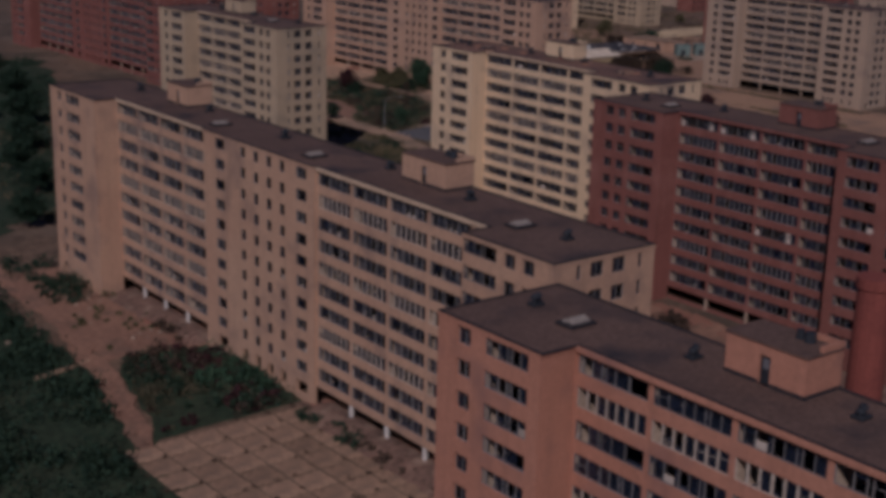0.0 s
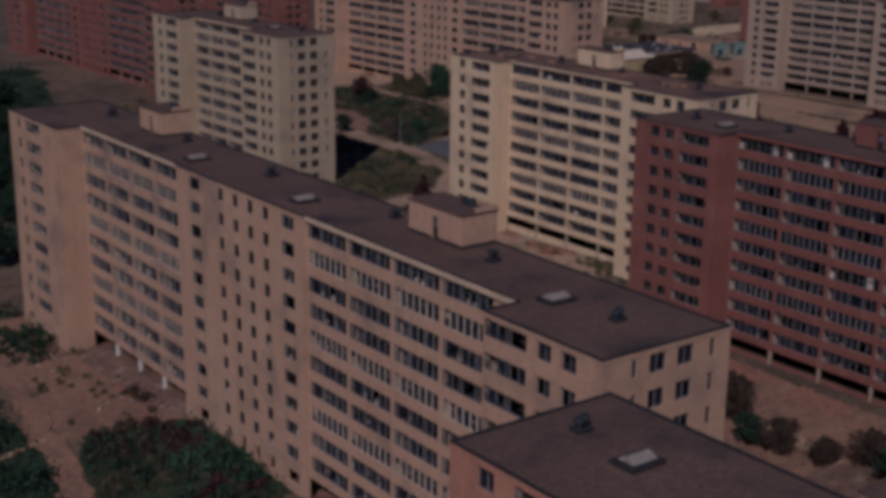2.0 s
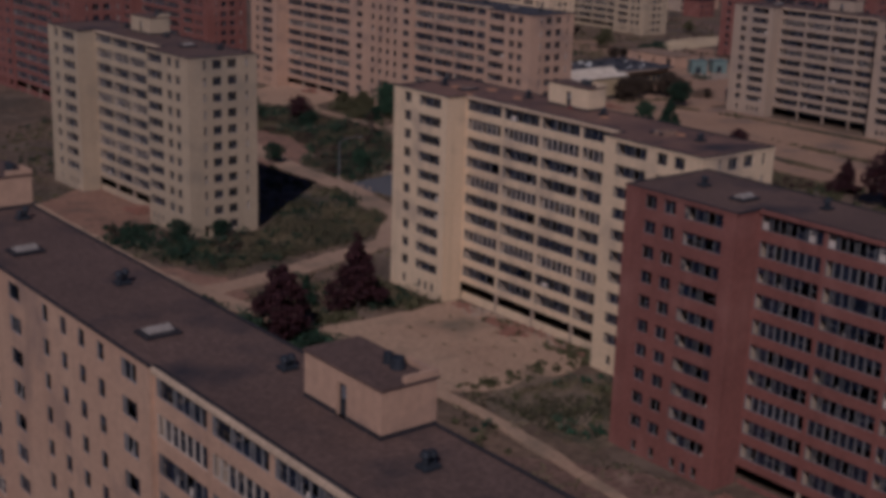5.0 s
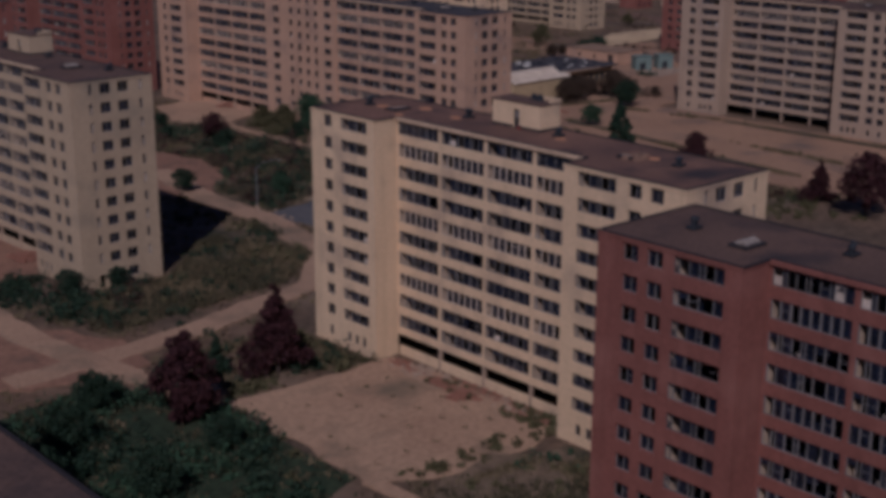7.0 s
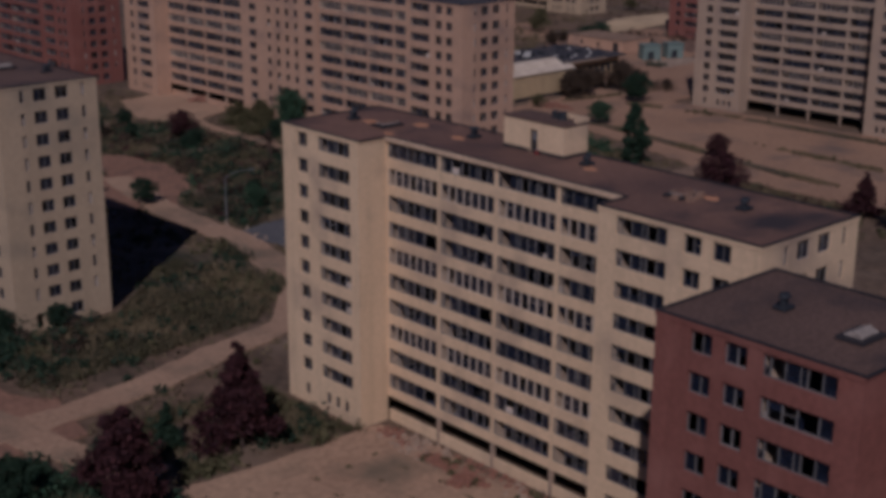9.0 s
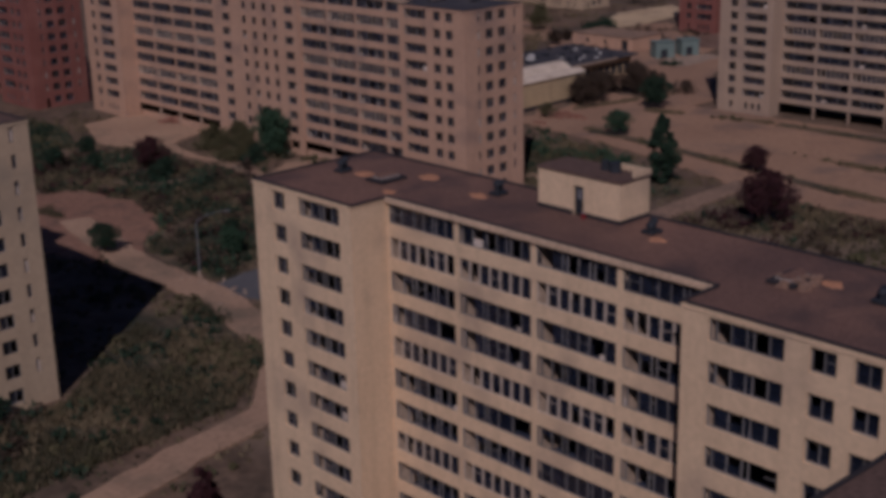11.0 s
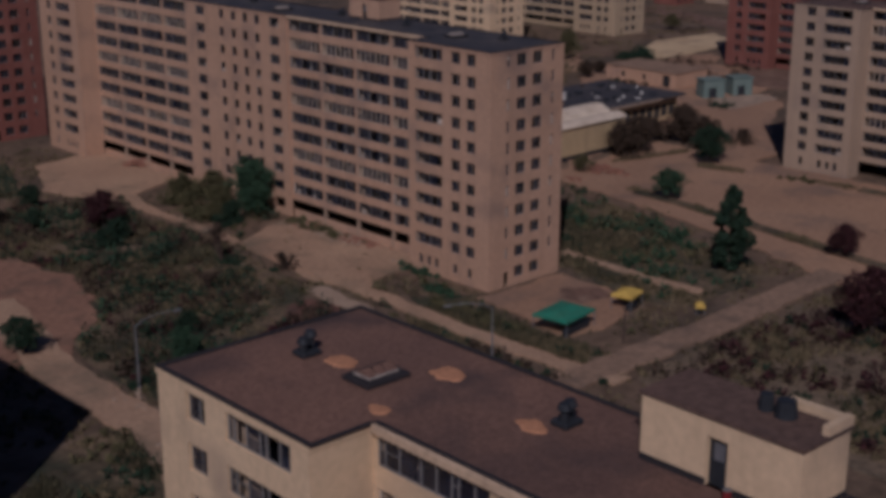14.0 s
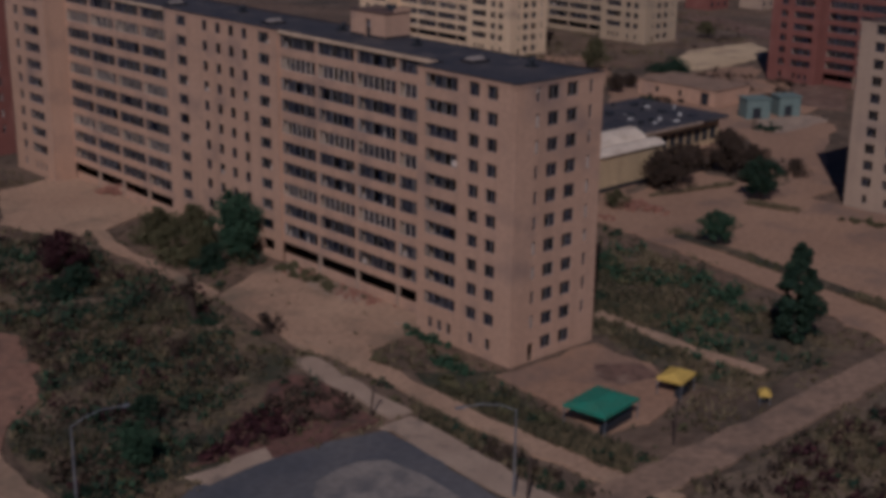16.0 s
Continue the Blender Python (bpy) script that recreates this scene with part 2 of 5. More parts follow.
def part(name, bm, mat, parent=None, label="", at=None):
    """One mesh object under a thing or a part, from a bmesh or a shared mesh."""
    ob = new(name, mesh_of(name, bm, mat) if isinstance(bm, bmesh.types.BMesh) else bm)
    if parent:
        ob.parent = parent
    if at is not None:
        ob.matrix_basis = at
    return tagged(ob, label) if label else ob


def thing(name, at, label, category, group="", kind=""):
    ob = new(name)
    ob.matrix_world = at
    return tagged(ob, label, category, group, kind)


# ---- windows: one set of meshes for each size, shared by all openings ----
WINDOWS = {}


def window_meshes(w, h, lights, bar, variant, dim=False):
    key = (round(w, 2), round(h, 2), lights, bar, variant) + (("dim",) if dim and bar > 0.15 else ())
    if key in WINDOWS:
        return WINDOWS[key]
    rnd = random.Random(str(key))
    fr, gl, bo = bmesh.new(), bmesh.new(), bmesh.new()
    e = 0.07
    box(fr, (0, -w / 2, 0), (0.1, w / 2, e))
    box(fr, (0, -w / 2, h - e), (0.1, w / 2, h))
    share = [1.0] * lights
    if bar < 0.15 and lights > 2:  # wide lights between narrow casements
        share = [1.35 if k % 3 != 2 else 0.6 for k in range(lights)]
    cut = [-w / 2 + w * sum(share[:k]) / sum(share) for k in range(lights + 1)]
    for k in range(lights + 1):
        b, c = (e if k in (0, lights) else bar), cut[k]
        y0, y1 = (c, c + b) if k == 0 else (c - b, c) if k == lights else (c - b / 2, c + b / 2)
        if 0 < k < lights and bar < 0.15 and rnd.random() < 0.12:
            continue
        box(fr, (-0.02 if bar > 0.15 else 0, y0, e), (0.12, y1, h - e))
    for k in range(lights):
        y0, y1 = cut[k] + bar / 2, cut[k + 1] - bar / 2
        r = rnd.random()
        rail = h * (0.5 if rnd.random() < 0.6 else 0.62)
        far_end = k == lights - 1 and lights > 2
        if rnd.random() < (0.2 if bar > 0.15 else 0.1) and not far_end:
            box(fr, (0.03, y0, rail - 0.02), (0.08, y1, rail + 0.02))
        whole = rnd.random() < (0.7 if bar > 0.15 else 0.4)
        for z0, z1 in ((e, rail - 0.025), (rail + 0.025, h - e)):
            s = rnd.random()
            if far_end and s > 0.15:
                continue
            if s < 0.06 and not whole:
                tip = rnd.uniform(0.2, 0.8)
                poly = [(y0, z0), (y1, z0), (y0 + (y1 - y0) * tip, z0 + (z1 - z0) * rnd.uniform(0.3, 0.9))]
                gl.faces.new([gl.verts.new((0.05, y, z)) for y, z in poly][::-1])
            elif whole or s < 0.25:
                t = rnd.uniform(-0.012, 0.012)
                gl.faces.new([gl.verts.new((0.05 + t * sy, y, z)) for y, z, sy in ((y0, z0, -1), (y0, z1, -1), (y1, z1, 1), (y1, z0, 1))])
        if bar < 0.15 and w > 0.6 and rnd.random() < 0.09:  # a pale shard or rag left in the opening
            box(bo, (0.06, y0, e), (0.08, y0 + (y1 - y0) * rnd.uniform(0.35, 0.8), h * rnd.uniform(0.2, 0.42)))
        if r < (0.6 if w < 0.6 else 0.018 if bar < 0.15 else 0.0):
            top = rnd.choice((h - e, h * 0.4, h * 0.5))
            box(bo, (0.09, y0, e), (0.12, y1, h - e if w < 0.6 else top))
    WINDOWS[key] = (mesh_of("window", fr, MULL if bar > 0.15 and not dim else FRAME), mesh_of("pane", gl, GLASS), mesh_of("board", bo, BOARD) if bo.verts else None)
    return WINDOWS[key]


KINDS = {  # width, sill above the floor, height, lights, bar
    "bay": (6.8, 1.0, 1.6, 9, 0.07), "gallery": (6.8, 0.95, 1.65, 7, 0.17), "wide": (5.1, 1.08, 1.45, 6, 0.07),
    "small": (1.7, 1.02, 1.5, 2, 0.07), "slot": (0.55, 1.05, 1.45, 1, 0.07), "core_wide": (2.4, 1.08, 1.42, 3, 0.08),
    "core_small": (1.2, 1.08, 1.42, 1, 0.07), "low": (0.8, 1.0, 1.3, 1, 0.07),
}
STOREYS = 11


def put_window(house, kind, at, rnd, width=None, dim=False):
    w, sill, h, lights, bar = KINDS[kind]
    if width:
        w, lights = width, max(1, round(lights * width / w))
    fr, gl, bo = window_meshes(w, h, lights, bar, rnd.randrange(9 if lights > 1 else 12), dim)
    ob = part("window", fr, None, house, at=at)
    tagged(part("pane", gl, None, ob), kind="stuff")
    if bo:
        tagged(part("board", bo, None, ob), kind="stuff")


def quad(bm, pts):
    bm.faces.new([bm.verts.new(p) for p in pts])


def facade(bm, put, u0, u1, v, rows, deep=0.42, low=0.0):
    """A wall at depth v from u0 to u1. rows: (z0, z1, [(ua, ub, za, zb)]). put maps (u, v, z) to the house."""
    for z0, z1, holes in rows:
        holes = sorted(holes)
        if not holes:
            quad(bm, [put(u0, v, z0), put(u0, v, z1), put(u1, v, z1), put(u1, v, z0)])
            continue
        za, zb = min(h[2] for h in holes), max(h[3] for h in holes)
        quad(bm, [put(u0, v, z0), put(u0, v, za), put(u1, v, za), put(u1, v, z0)])
        quad(bm, [put(u0, v, zb), put(u0, v, z1), put(u1, v, z1), put(u1, v, zb)])
        u = u0
        for a, b, c, d, e in holes + [(u1, u1, za, zb, 0)]:
            quad(bm, [put(u, v, za), put(u, v, zb), put(a, v, zb), put(a, v, za)])
            if a == b:
                break
            if c > za:
                quad(bm, [put(a, v, za), put(a, v, c), put(b, v, c), put(b, v, za)])
            if d < zb:
                quad(bm, [put(a, v, d), put(a, v, zb), put(b, v, zb), put(b, v, d)])
            w = v + (e or deep)
            quad(bm, [put(a, v, c), put(a, v, d), put(a, w, d), put(a, w, c)])
            quad(bm, [put(b, v, c), put(b, w, c), put(b, w, d), put(b, v, d)])
            quad(bm, [put(a, v, c), put(a, w, c), put(b, w, c), put(b, v, c)])
            quad(bm, [put(a, v, d), put(b, v, d), put(b, w, d), put(a, w, d)])
            u = b


DEEP, RECESS = 12.9, 3.6


def house_block(x, y, turn, wall, label, segments, height=30.0, penthouses=(), roof_things=True, seed=1, hoods=True, low_wall=1.2, pillar=None, pent_in=8.9, top=None, moved={}, sunk=0.0):
    """A slab block of flats, eleven storeys, its long front towards -x, from its -y end corner (x, y) onwards.
    segments, from that end: (kind, length); wings stand proud of the galleries, whose ground storey is open."""
    rnd = random.Random(seed)
    house = thing("apartment_building", pose(x, y, -sunk, 0, 0, -turn), label, "apartment block", "blocks of flats")
    mat = WALL[wall]
    step = (height - 0.3) / STOREYS
    total = sum(s[1] for s in segments)
    BARE.append([(x - 1, y - 1), (x + 14, y - 1), (x + 15, y + total + 1), (x - 1, y + total + 1)])

    def front(u, v, z):
        return (v, u, z)

    def end(u, v, z):
        return (u, v, z)

    walls, inside, floors = bmesh.new(), bmesh.new(), bmesh.new()
    u = 0.0
    outline = []
    for k, (kind, length, *rest) in enumerate(segments):
        bay = rest[0] if rest else length / 4
        off = length - 4 * bay
        v = {"gallery": RECESS, "core": RECESS - 0.35}.get(kind, 0.0)
        deep = {"gallery": 0.3, "core": 0.2}.get(kind, 0.3)
        outline.append((u, u + length, v))
        rows = []
        for s in range(STOREYS):
            z0 = s * step
            spots = []
            if kind == "wing_r":
                spots = [(3.5, "small"), (6.2, "small"), (11.15 if length > 13.5 else 10.6, "wide")]
            elif kind == "wing_l":
                spots = [(length - 3.3, "small"), (length - 8.4, "wide")]
            elif kind == "wing_l2":
                spots = [(length - 3.6, "small"), (length - 6.2, "small"), (length - 10.7, "wide")]
            elif kind == "wing_r2":
                spots = [(3.0, "small"), (8.3, "wide")]
            elif kind == "core":
                spots = [(length * f, c) for f, c in ((0.11, "core_wide"), (0.27, "core_small"), (0.385, "core_small"), (0.5, "core_small"), (0.62, "core_small"), (0.84, "core_wide"))]
            elif s > 0:
                spots = [(off + (b + 0.5) * bay, "gallery" if s in (3, 6, 9) else "bay") for b in range(4)]
            if s == 0 and kind.startswith("wing"):
                spots = [(p + d, "low") for p, c in spots for d in ((-1.5, 0, 1.5) if c == "wide" else (0,))]
            holes = []
            if s == 0 and kind == "core":  # unglazed cellar openings
                holes = [(u + p - w / 2, u + p + w / 2, 0.9, 2.5, 0.5) for p, w in ((p, KINDS[c][0] + 0.3) for p, c in spots)]
                spots = []
            for p, c in spots:
                w, sill, h = KINDS[c][:3]
                if kind == "gallery":
                    w = bay - 0.5
                in_by = {"bay": 0.2, "gallery": 0.22, "wide": 0.3, "small": 0.38}.get(c, deep)
                holes.append((u + p - w / 2, u + p + w / 2, z0 + sill, z0 + sill + h, in_by))
                put_window(house, c, pose(v + in_by - 0.12, u + p, z0 + sill), rnd, w if kind == "gallery" else None, wall == "red")
            if kind == "gallery" and s == 0:
                continue
            rows.append((z0, z0 + step if s < STOREYS - 1 else height - 0.3, holes))
        facade(walls, front, u, u + length, v, rows, deep)
        if kind == "gallery":
            # back wall and soffit of the open storey, also in the shade-coloured material
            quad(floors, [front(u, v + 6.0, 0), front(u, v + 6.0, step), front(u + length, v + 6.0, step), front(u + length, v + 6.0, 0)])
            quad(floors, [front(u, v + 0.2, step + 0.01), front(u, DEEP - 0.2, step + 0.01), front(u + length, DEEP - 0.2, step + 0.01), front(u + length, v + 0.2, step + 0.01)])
            if low_wall:
                sill = bmesh.new()
                box(sill, (v + 0.1, u + 0.1, -0.1), (v + 0.34, u + length - 0.1, low_wall))
                bevel(sill, 0.03)
                part("low_wall", sill, mat, house, "low brick wall between the pilotis")
            for b in range(0 if off > 1 else 1, 4):
                col = bmesh.new()
                c = u + off + b * bay
                box(col, (v + 0.02, c - 0.2, 0), (v + 0.42, c + 0.2, step))
                bevel(col, 0.03)
                part("column", col, pillar or CONCRETE, house, "white-painted pilotis" if pillar else "pale concrete pilotis")
            if hoods:
                hood = bmesh.new()
                box(hood, (v - 0.3, u + 0.08, height - 0.36), (v - 0.065, u + length - 0.08, height + 0.07))
                bevel(hood, 0.03)
                part("coping", hood, mat if wall in ("red", "orange") else COPING, house, "brick coping" if wall in ("red", "orange") else "pale stone coping")
        for s in range(1, STOREYS):
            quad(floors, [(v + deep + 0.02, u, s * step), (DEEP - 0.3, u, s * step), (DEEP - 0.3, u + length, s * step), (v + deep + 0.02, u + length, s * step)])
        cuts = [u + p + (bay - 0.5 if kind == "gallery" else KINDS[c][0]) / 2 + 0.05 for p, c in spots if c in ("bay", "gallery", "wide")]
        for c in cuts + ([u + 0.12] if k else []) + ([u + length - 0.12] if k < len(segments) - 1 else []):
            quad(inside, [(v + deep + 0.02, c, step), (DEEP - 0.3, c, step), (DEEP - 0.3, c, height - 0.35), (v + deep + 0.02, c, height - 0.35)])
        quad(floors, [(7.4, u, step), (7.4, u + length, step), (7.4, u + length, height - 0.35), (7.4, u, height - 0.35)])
        u += length
    for (a0, a1, va), (b0, b1, vb) in zip(outline, outline[1:]):
        quad(walls, [(va, a1, 0), (vb, a1, 0), (vb, a1, height - 0.3), (va, a1, height - 0.3)])
    # end walls and back
    v_end = outline[0][2]
    rows = []
    for s in range(STOREYS):
        z0, holes = s * step, []
        for p, c in ((3.1, "slot"), (5.4, "small"), (8.2, "small"), (11.0, "slot")):
            if s == 0 and c == "slot" and p > 4:
                continue
            w, sill, h = KINDS[c][:3]
            if s == 0 and c == "slot":
                w, sill, h = 0.9, 0.05, 2.0
            holes.append((p - w / 2, p + w / 2, z0 + sill, z0 + sill + h, 0))
            if s == 0 and c == "slot":
                continue
            put_window(house, c, pose(p, 0.14, z0 + sill, 0, 0, 90), rnd)
        rows.append((z0, z0 + step if s < STOREYS - 1 else height - 0.3, holes))
    facade(walls, end, v_end, DEEP, 0.0, rows, 0.26)
    quad(walls, [(outline[-1][2], total, 0), (DEEP, total, 0), (DEEP, total, height - 0.3), (outline[-1][2], total, height - 0.3)])
    quad(walls, [(DEEP, 0, 0), (DEEP, 0, height - 0.3), (DEEP, total, height - 0.3), (DEEP, total, 0)])
    bmesh.ops.recalc_face_normals(walls, faces=walls.faces[:])
    part("wall", walls, mat, house)
    tagged(part("interior_partition", inside, INSIDE, house, "bare grey rooms seen through the windows"), kind="stuff")
    tagged(part("interior_floor", floors, ROOM_SHADE, house, "bare floors and back walls, room shade put into their near-black navy colour"), kind="stuff")
    # roof: one slab that follows the plan, with a low tarred edge
    roof, edge = bmesh.new(), bmesh.new()
    o = 0.06
    loop = []
    for a0, a1, v in outline:
        loop += [(v - o, a0), (v - o, a1)]
    pts = []
    for k, (v, a) in enumerate(loop):
        shift = 0.0
        if 0 < k < len(loop) - 1:
            other = loop[k - 1] if k % 2 == 0 else loop[k + 1]
            shift = o if (v < other[0]) == (k % 2 == 1) else -o
            shift = 0 if abs(v - other[0]) < 0.01 else shift
        pts.append((v, a + shift))
    pts[0], pts[-1] = (pts[0][0], -o), (pts[-1][0], total + o)
    pts += [(DEEP + o, total + o), (DEEP + o, -o)]
    low = [roof.verts.new((a, b, height - 0.3)) for a, b in pts]
    high = [roof.verts.new((a, b, height)) for a, b in pts]
    roof.faces.new(low[::-1])
    roof.faces.new(high)
    for k in range(len(pts)):
        j = (k + 1) % len(pts)
        roof.faces.new([low[k], low[j], high[j], high[k]])
    bmesh.ops.recalc_face_normals(roof, faces=roof.faces[:])
    for f in roof.faces:
        f.material_index = 0 if f.normal.z > 0.5 else 1
    r = part("roof", roof, top or OLD_ROOF, house, "black tarred flat roof" if top == TAR else "dark brown gravelled flat roof")
    r.data.materials.append(mat)
    for k in range(len(pts)):
        a, b = Vector((*pts[k], 0)), Vector((*pts[(k + 1) % len(pts)], 0))
        lo, hi = Vector((min(a.x, b.x), min(a.y, b.y), height + 0.002)), Vector((max(a.x, b.x), max(a.y, b.y), height + 0.12))
        if a.x == b.x or abs(a.x - b.x) < 0.02:
            lo.x, hi.x = (lo.x + 0.02, lo.x + 0.27) if a.x < 8 else (lo.x - 0.27, lo.x - 0.02)
        else:
            mid = lo.y if lo.y > 1 and lo.y < total - 1 else (lo.y + 0.15 if lo.y < 1 else lo.y - 0.15)
            lo.y, hi.y = mid - 0.12, mid + 0.12
            lo.z, hi.z = lo.z + 0.003, hi.z + 0.004
        box(edge, lo, hi)
    part("roof_edge", edge, KERB, r, "black tarred roof edge")
    for pu, pl in penthouses:
        penthouse(house, pu, pl, height, mat, rnd, pent_in)
    if roof_things:
        for q, c in ((7.0, "vent"), (13.0, "skylight"), (25.5, "vent"), (40.0, "vent"), (50.5, "skylight"), (55.4, "vent"), (62, "vent"), (74, "skylight"), (84, "vent"), (105, "vent")):
            if q > total - 2 or (total > 70 and q == 55.4) or any(a - 1.5 < q < a + b + 1.5 for a, b in penthouses):
                continue
            v, q = moved.get(q, ((9.6 + rnd.uniform(-0.5, 1.0)) if c == "vent" else (6.6 if total > 70 else 7.4), q))
            if c == "vent":
                roof_vent(house, v, q, height, rnd)
            else:
                roof_skylight(house, v, q, height, ROOF if top == ROOF else SKYLIGHT)
    return house


def penthouse(house, u, length, z, mat, rnd, v0=8.9):
    v1, h = DEEP - 0.05, 3.1
    body, lid = bmesh.new(), bmesh.new()
    d0 = u + length * 0.5
    holes = [(d0 - 0.5, d0 + 0.5, z, z + 2.15, 0)]
    facade(body, lambda a, b, c: (b, a, c), u, u + length, v0, [(z, z + h, holes)], 0.3)
    for pts in ([(v0, u, z), (v1, u, z), (v1, u, z + h), (v0, u, z + h)], [(v0, u + length, z), (v1, u + length, z), (v1, u + length, z + h), (v0, u + length, z + h)], [(v1, u, z), (v1, u + length, z), (v1, u + length, z + h), (v1, u, z + h)]):
        quad(body, pts)
    bmesh.ops.recalc_face_normals(body, faces=body.faces[:])
    ob = part("penthouse", body, mat, house, "brick stair penthouse with a flat roof")
    box(lid, (v0 - 0.1, u - 0.1, z + h - 0.15), (v1 + 0.1, u + length + 0.1, z + h))
    part("penthouse_roof", lid, OLD_ROOF, ob)
    lip = bmesh.new()
    box(lip, (v0 + 1.6, u - 0.08, z + h), (v1 + 0.06, u + 0.25, z + h + 0.4))
    box(lip, (v1 - 0.3, u + 0.31, z + h), (v1 + 0.06, u + length * 0.35, z + h + 0.35))
    part("parapet", lip, mat, ob)
    base = bmesh.new()
    box(base, (v0 - 0.06, u - 0.06, z), (v0 - 0.002, d0 - 0.5, z + 0.3))
    box(base, (v0 - 0.06, d0 + 0.5, z), (v0 - 0.002, u + length, z + 0.3))
    box(base, (v0 - 0.002, u - 0.06, z), (v1, u - 0.002, z + 0.3))
    part("flashing", base, KERB, ob, "black tarred flashing")
    door = bmesh.new()
    box(door, (v0 + 0.22, d0 - 0.48, z + 0.02), (v0 + 0.28, d0 + 0.48, z + 2.12))
    door_ob = part("door", door, DARK, ob, "dark metal roof door")
    pane = bmesh.new()
    box(pane, (v0 + 0.2, d0 - 0.26, z + 1.15), (v0 + 0.216, d0 + 0.26, z + 1.9))
    part("door_panel", pane, STEEL, door_ob, "grey upper panel")
    kn = bmesh.new()
    tube(kn, (v0 + 0.16, d0 - 0.36, z + 1.05), (v0 + 0.215, d0 - 0.36, z + 1.05), 0.035, 0.035, 8)
    part("handle", kn, STEEL, door_ob)
    tank = bmesh.new()
    for a, r in ((0.28, 0.5), (0.4, 0.35)):
        tube(tank, (v1 - 1.2, u + length * a, z + h), (v1 - 1.2, u + length * a, z + h + 0.7), r, r * 0.8, 10)
    part("vent_cowl", tank, DARK, ob)


def roof_vent(house, v, u, z, rnd):
    bm = bmesh.new()
    box(bm, (v - 0.6, u - 0.5, z), (v + 0.6, u + 0.5, z + 0.3))
    bevel(bm, 0.06)
    ob = part("roof_vent", bm, DARK, house, "dark roof vent with two cowls")
    for d in (-0.3, 0.35):
        c = bmesh.new()
        hh = rnd.uniform(0.25, 0.6)
        tube(c, (v + d, u + d * 0.4, z + 0.3), (v + d, u + d * 0.4, z + 0.3 + hh), 0.22, 0.2, 10)
        tube(c, (v + d, u + d * 0.4, z + 0.3 + hh), (v + d, u + d * 0.4, z + 0.6 + hh), 0.36, 0.24, 10)
        part("cowl", c, DARK, ob)


def roof_skylight(house, v, u, z, hood):
    bm, gl = bmesh.new(), bmesh.new()
    a, b = 1.35, 1.0
    box(bm, (v - a, u - b, z), (v + a, u + b, z + 0.28))
    bevel(bm, 0.05)
    ob = part("roof_skylight", bm, KERB, house, "low dark tarred roof hatch with a framed hood")
    rim = bmesh.new()
    a, b = 0.95, 0.62
    box(rim, (v - a, u - b, z + 0.282), (v + a, u + b, z + 0.42))
    bevel(rim, 0.03)
    part("rim", rim, RIM, ob)
    for k in range(3):
        w0 = -a + 0.06 + k * (2 * a - 0.12) / 3
        w1 = w0 + (2 * a - 0.12) / 3 - 0.05
        quad(gl, [(v + w0, u - b + 0.05, z + 0.43), (v + w1, u - b + 0.05, z + 0.43), (v + w1, u, z + 0.66), (v + w0, u, z + 0.66)])
        quad(gl, [(v + w0, u, z + 0.66), (v + w1, u, z + 0.66), (v + w1, u + b - 0.05, z + 0.43), (v + w0, u + b - 0.05, z + 0.43)])
    for w in (-a + 0.06, a - 0.06):
        quad(gl, [(v + w, u - b + 0.05, z + 0.425), (v + w, u, z + 0.66), (v + w, u + b - 0.05, z + 0.425)])
    part("pane", gl, hood, ob)


def roof_patch(house, v, u, z, r, rnd):
    bm = bmesh.new()
    ring = []
    shift = rnd.uniform(0, 50)
    for k in range(24):
        a = k * math.tau / 24
        d = r * (0.92 + 0.55 * noise.noise(Vector((math.cos(a) * 1.1, math.sin(a) * 1.1, shift))) + rnd.uniform(-0.04, 0.04))
        ring.append((v + d * 0.72 * math.cos(a), u + d * math.sin(a)))
    lo, hi = [bm.verts.new((*p, z)) for p in ring], [bm.verts.new((v + (p[0] - v) * 0.85, u + (p[1] - u) * 0.85, z + 0.06)) for p in ring]
    bm.faces.new(hi)
    for k in range(24):
        bm.faces.new([lo[k], lo[(k + 1) % 24], hi[(k + 1) % 24], hi[k]])
    part("roof_patch", bm, TAN, house, "orange-brown mastic patch on the roof")


# ---- ground ----
bm = bmesh.new()
bmesh.ops.create_grid(bm, x_segments=40, y_segments=40, size=2500)
ground = part("ground", bm, GROUND)
ground.location = (200, 250, 0)
tagged(ground, "dry uneven ground with sparse brown grass", "ground", kind="structure")


LEVEL, BARE = [0], []


def patch(name, pts, mat, label, category, z=0.04, rough=0.6, kind="structure", cell=2.5):
    """A flat area with a ragged outline, lying on the ground."""
    LEVEL[0] += 1
    if mat in (DIRT, ROADM, CONCRETE, ASPHALT, RED_DIRT, WORN, TRACK):
        BARE.append(pts)
    z += LEVEL[0] * 0.004
    rnd = random.Random(name + str(pts[0]))
    ring = []
    for k, p in enumerate(pts):
        q = pts[(k + 1) % len(pts)]
        n = max(1, int(math.dist(p, q) / cell))
        for j in range(n):
            f = j / n
            ring.append((p[0] + (q[0] - p[0]) * f + rnd.uniform(-rough, rough), p[1] + (q[1] - p[1]) * f + rnd.uniform(-rough, rough)))
    b = bmesh.new()
    lo, hi = [b.verts.new((*p, -0.05)) for p in ring], [b.verts.new((*p, z)) for p in ring]
    b.faces.new(hi)
    for k in range(len(ring)):
        j = (k + 1) % len(ring)
        b.faces.new([lo[k], lo[j], hi[j], hi[k]])
    bmesh.ops.recalc_face_normals(b, faces=b.faces[:])
    bmesh.ops.triangulate(b, faces=[f for f in b.faces if len(f.verts) > 4])
    return tagged(part(name, b, mat), label, category, kind=kind)


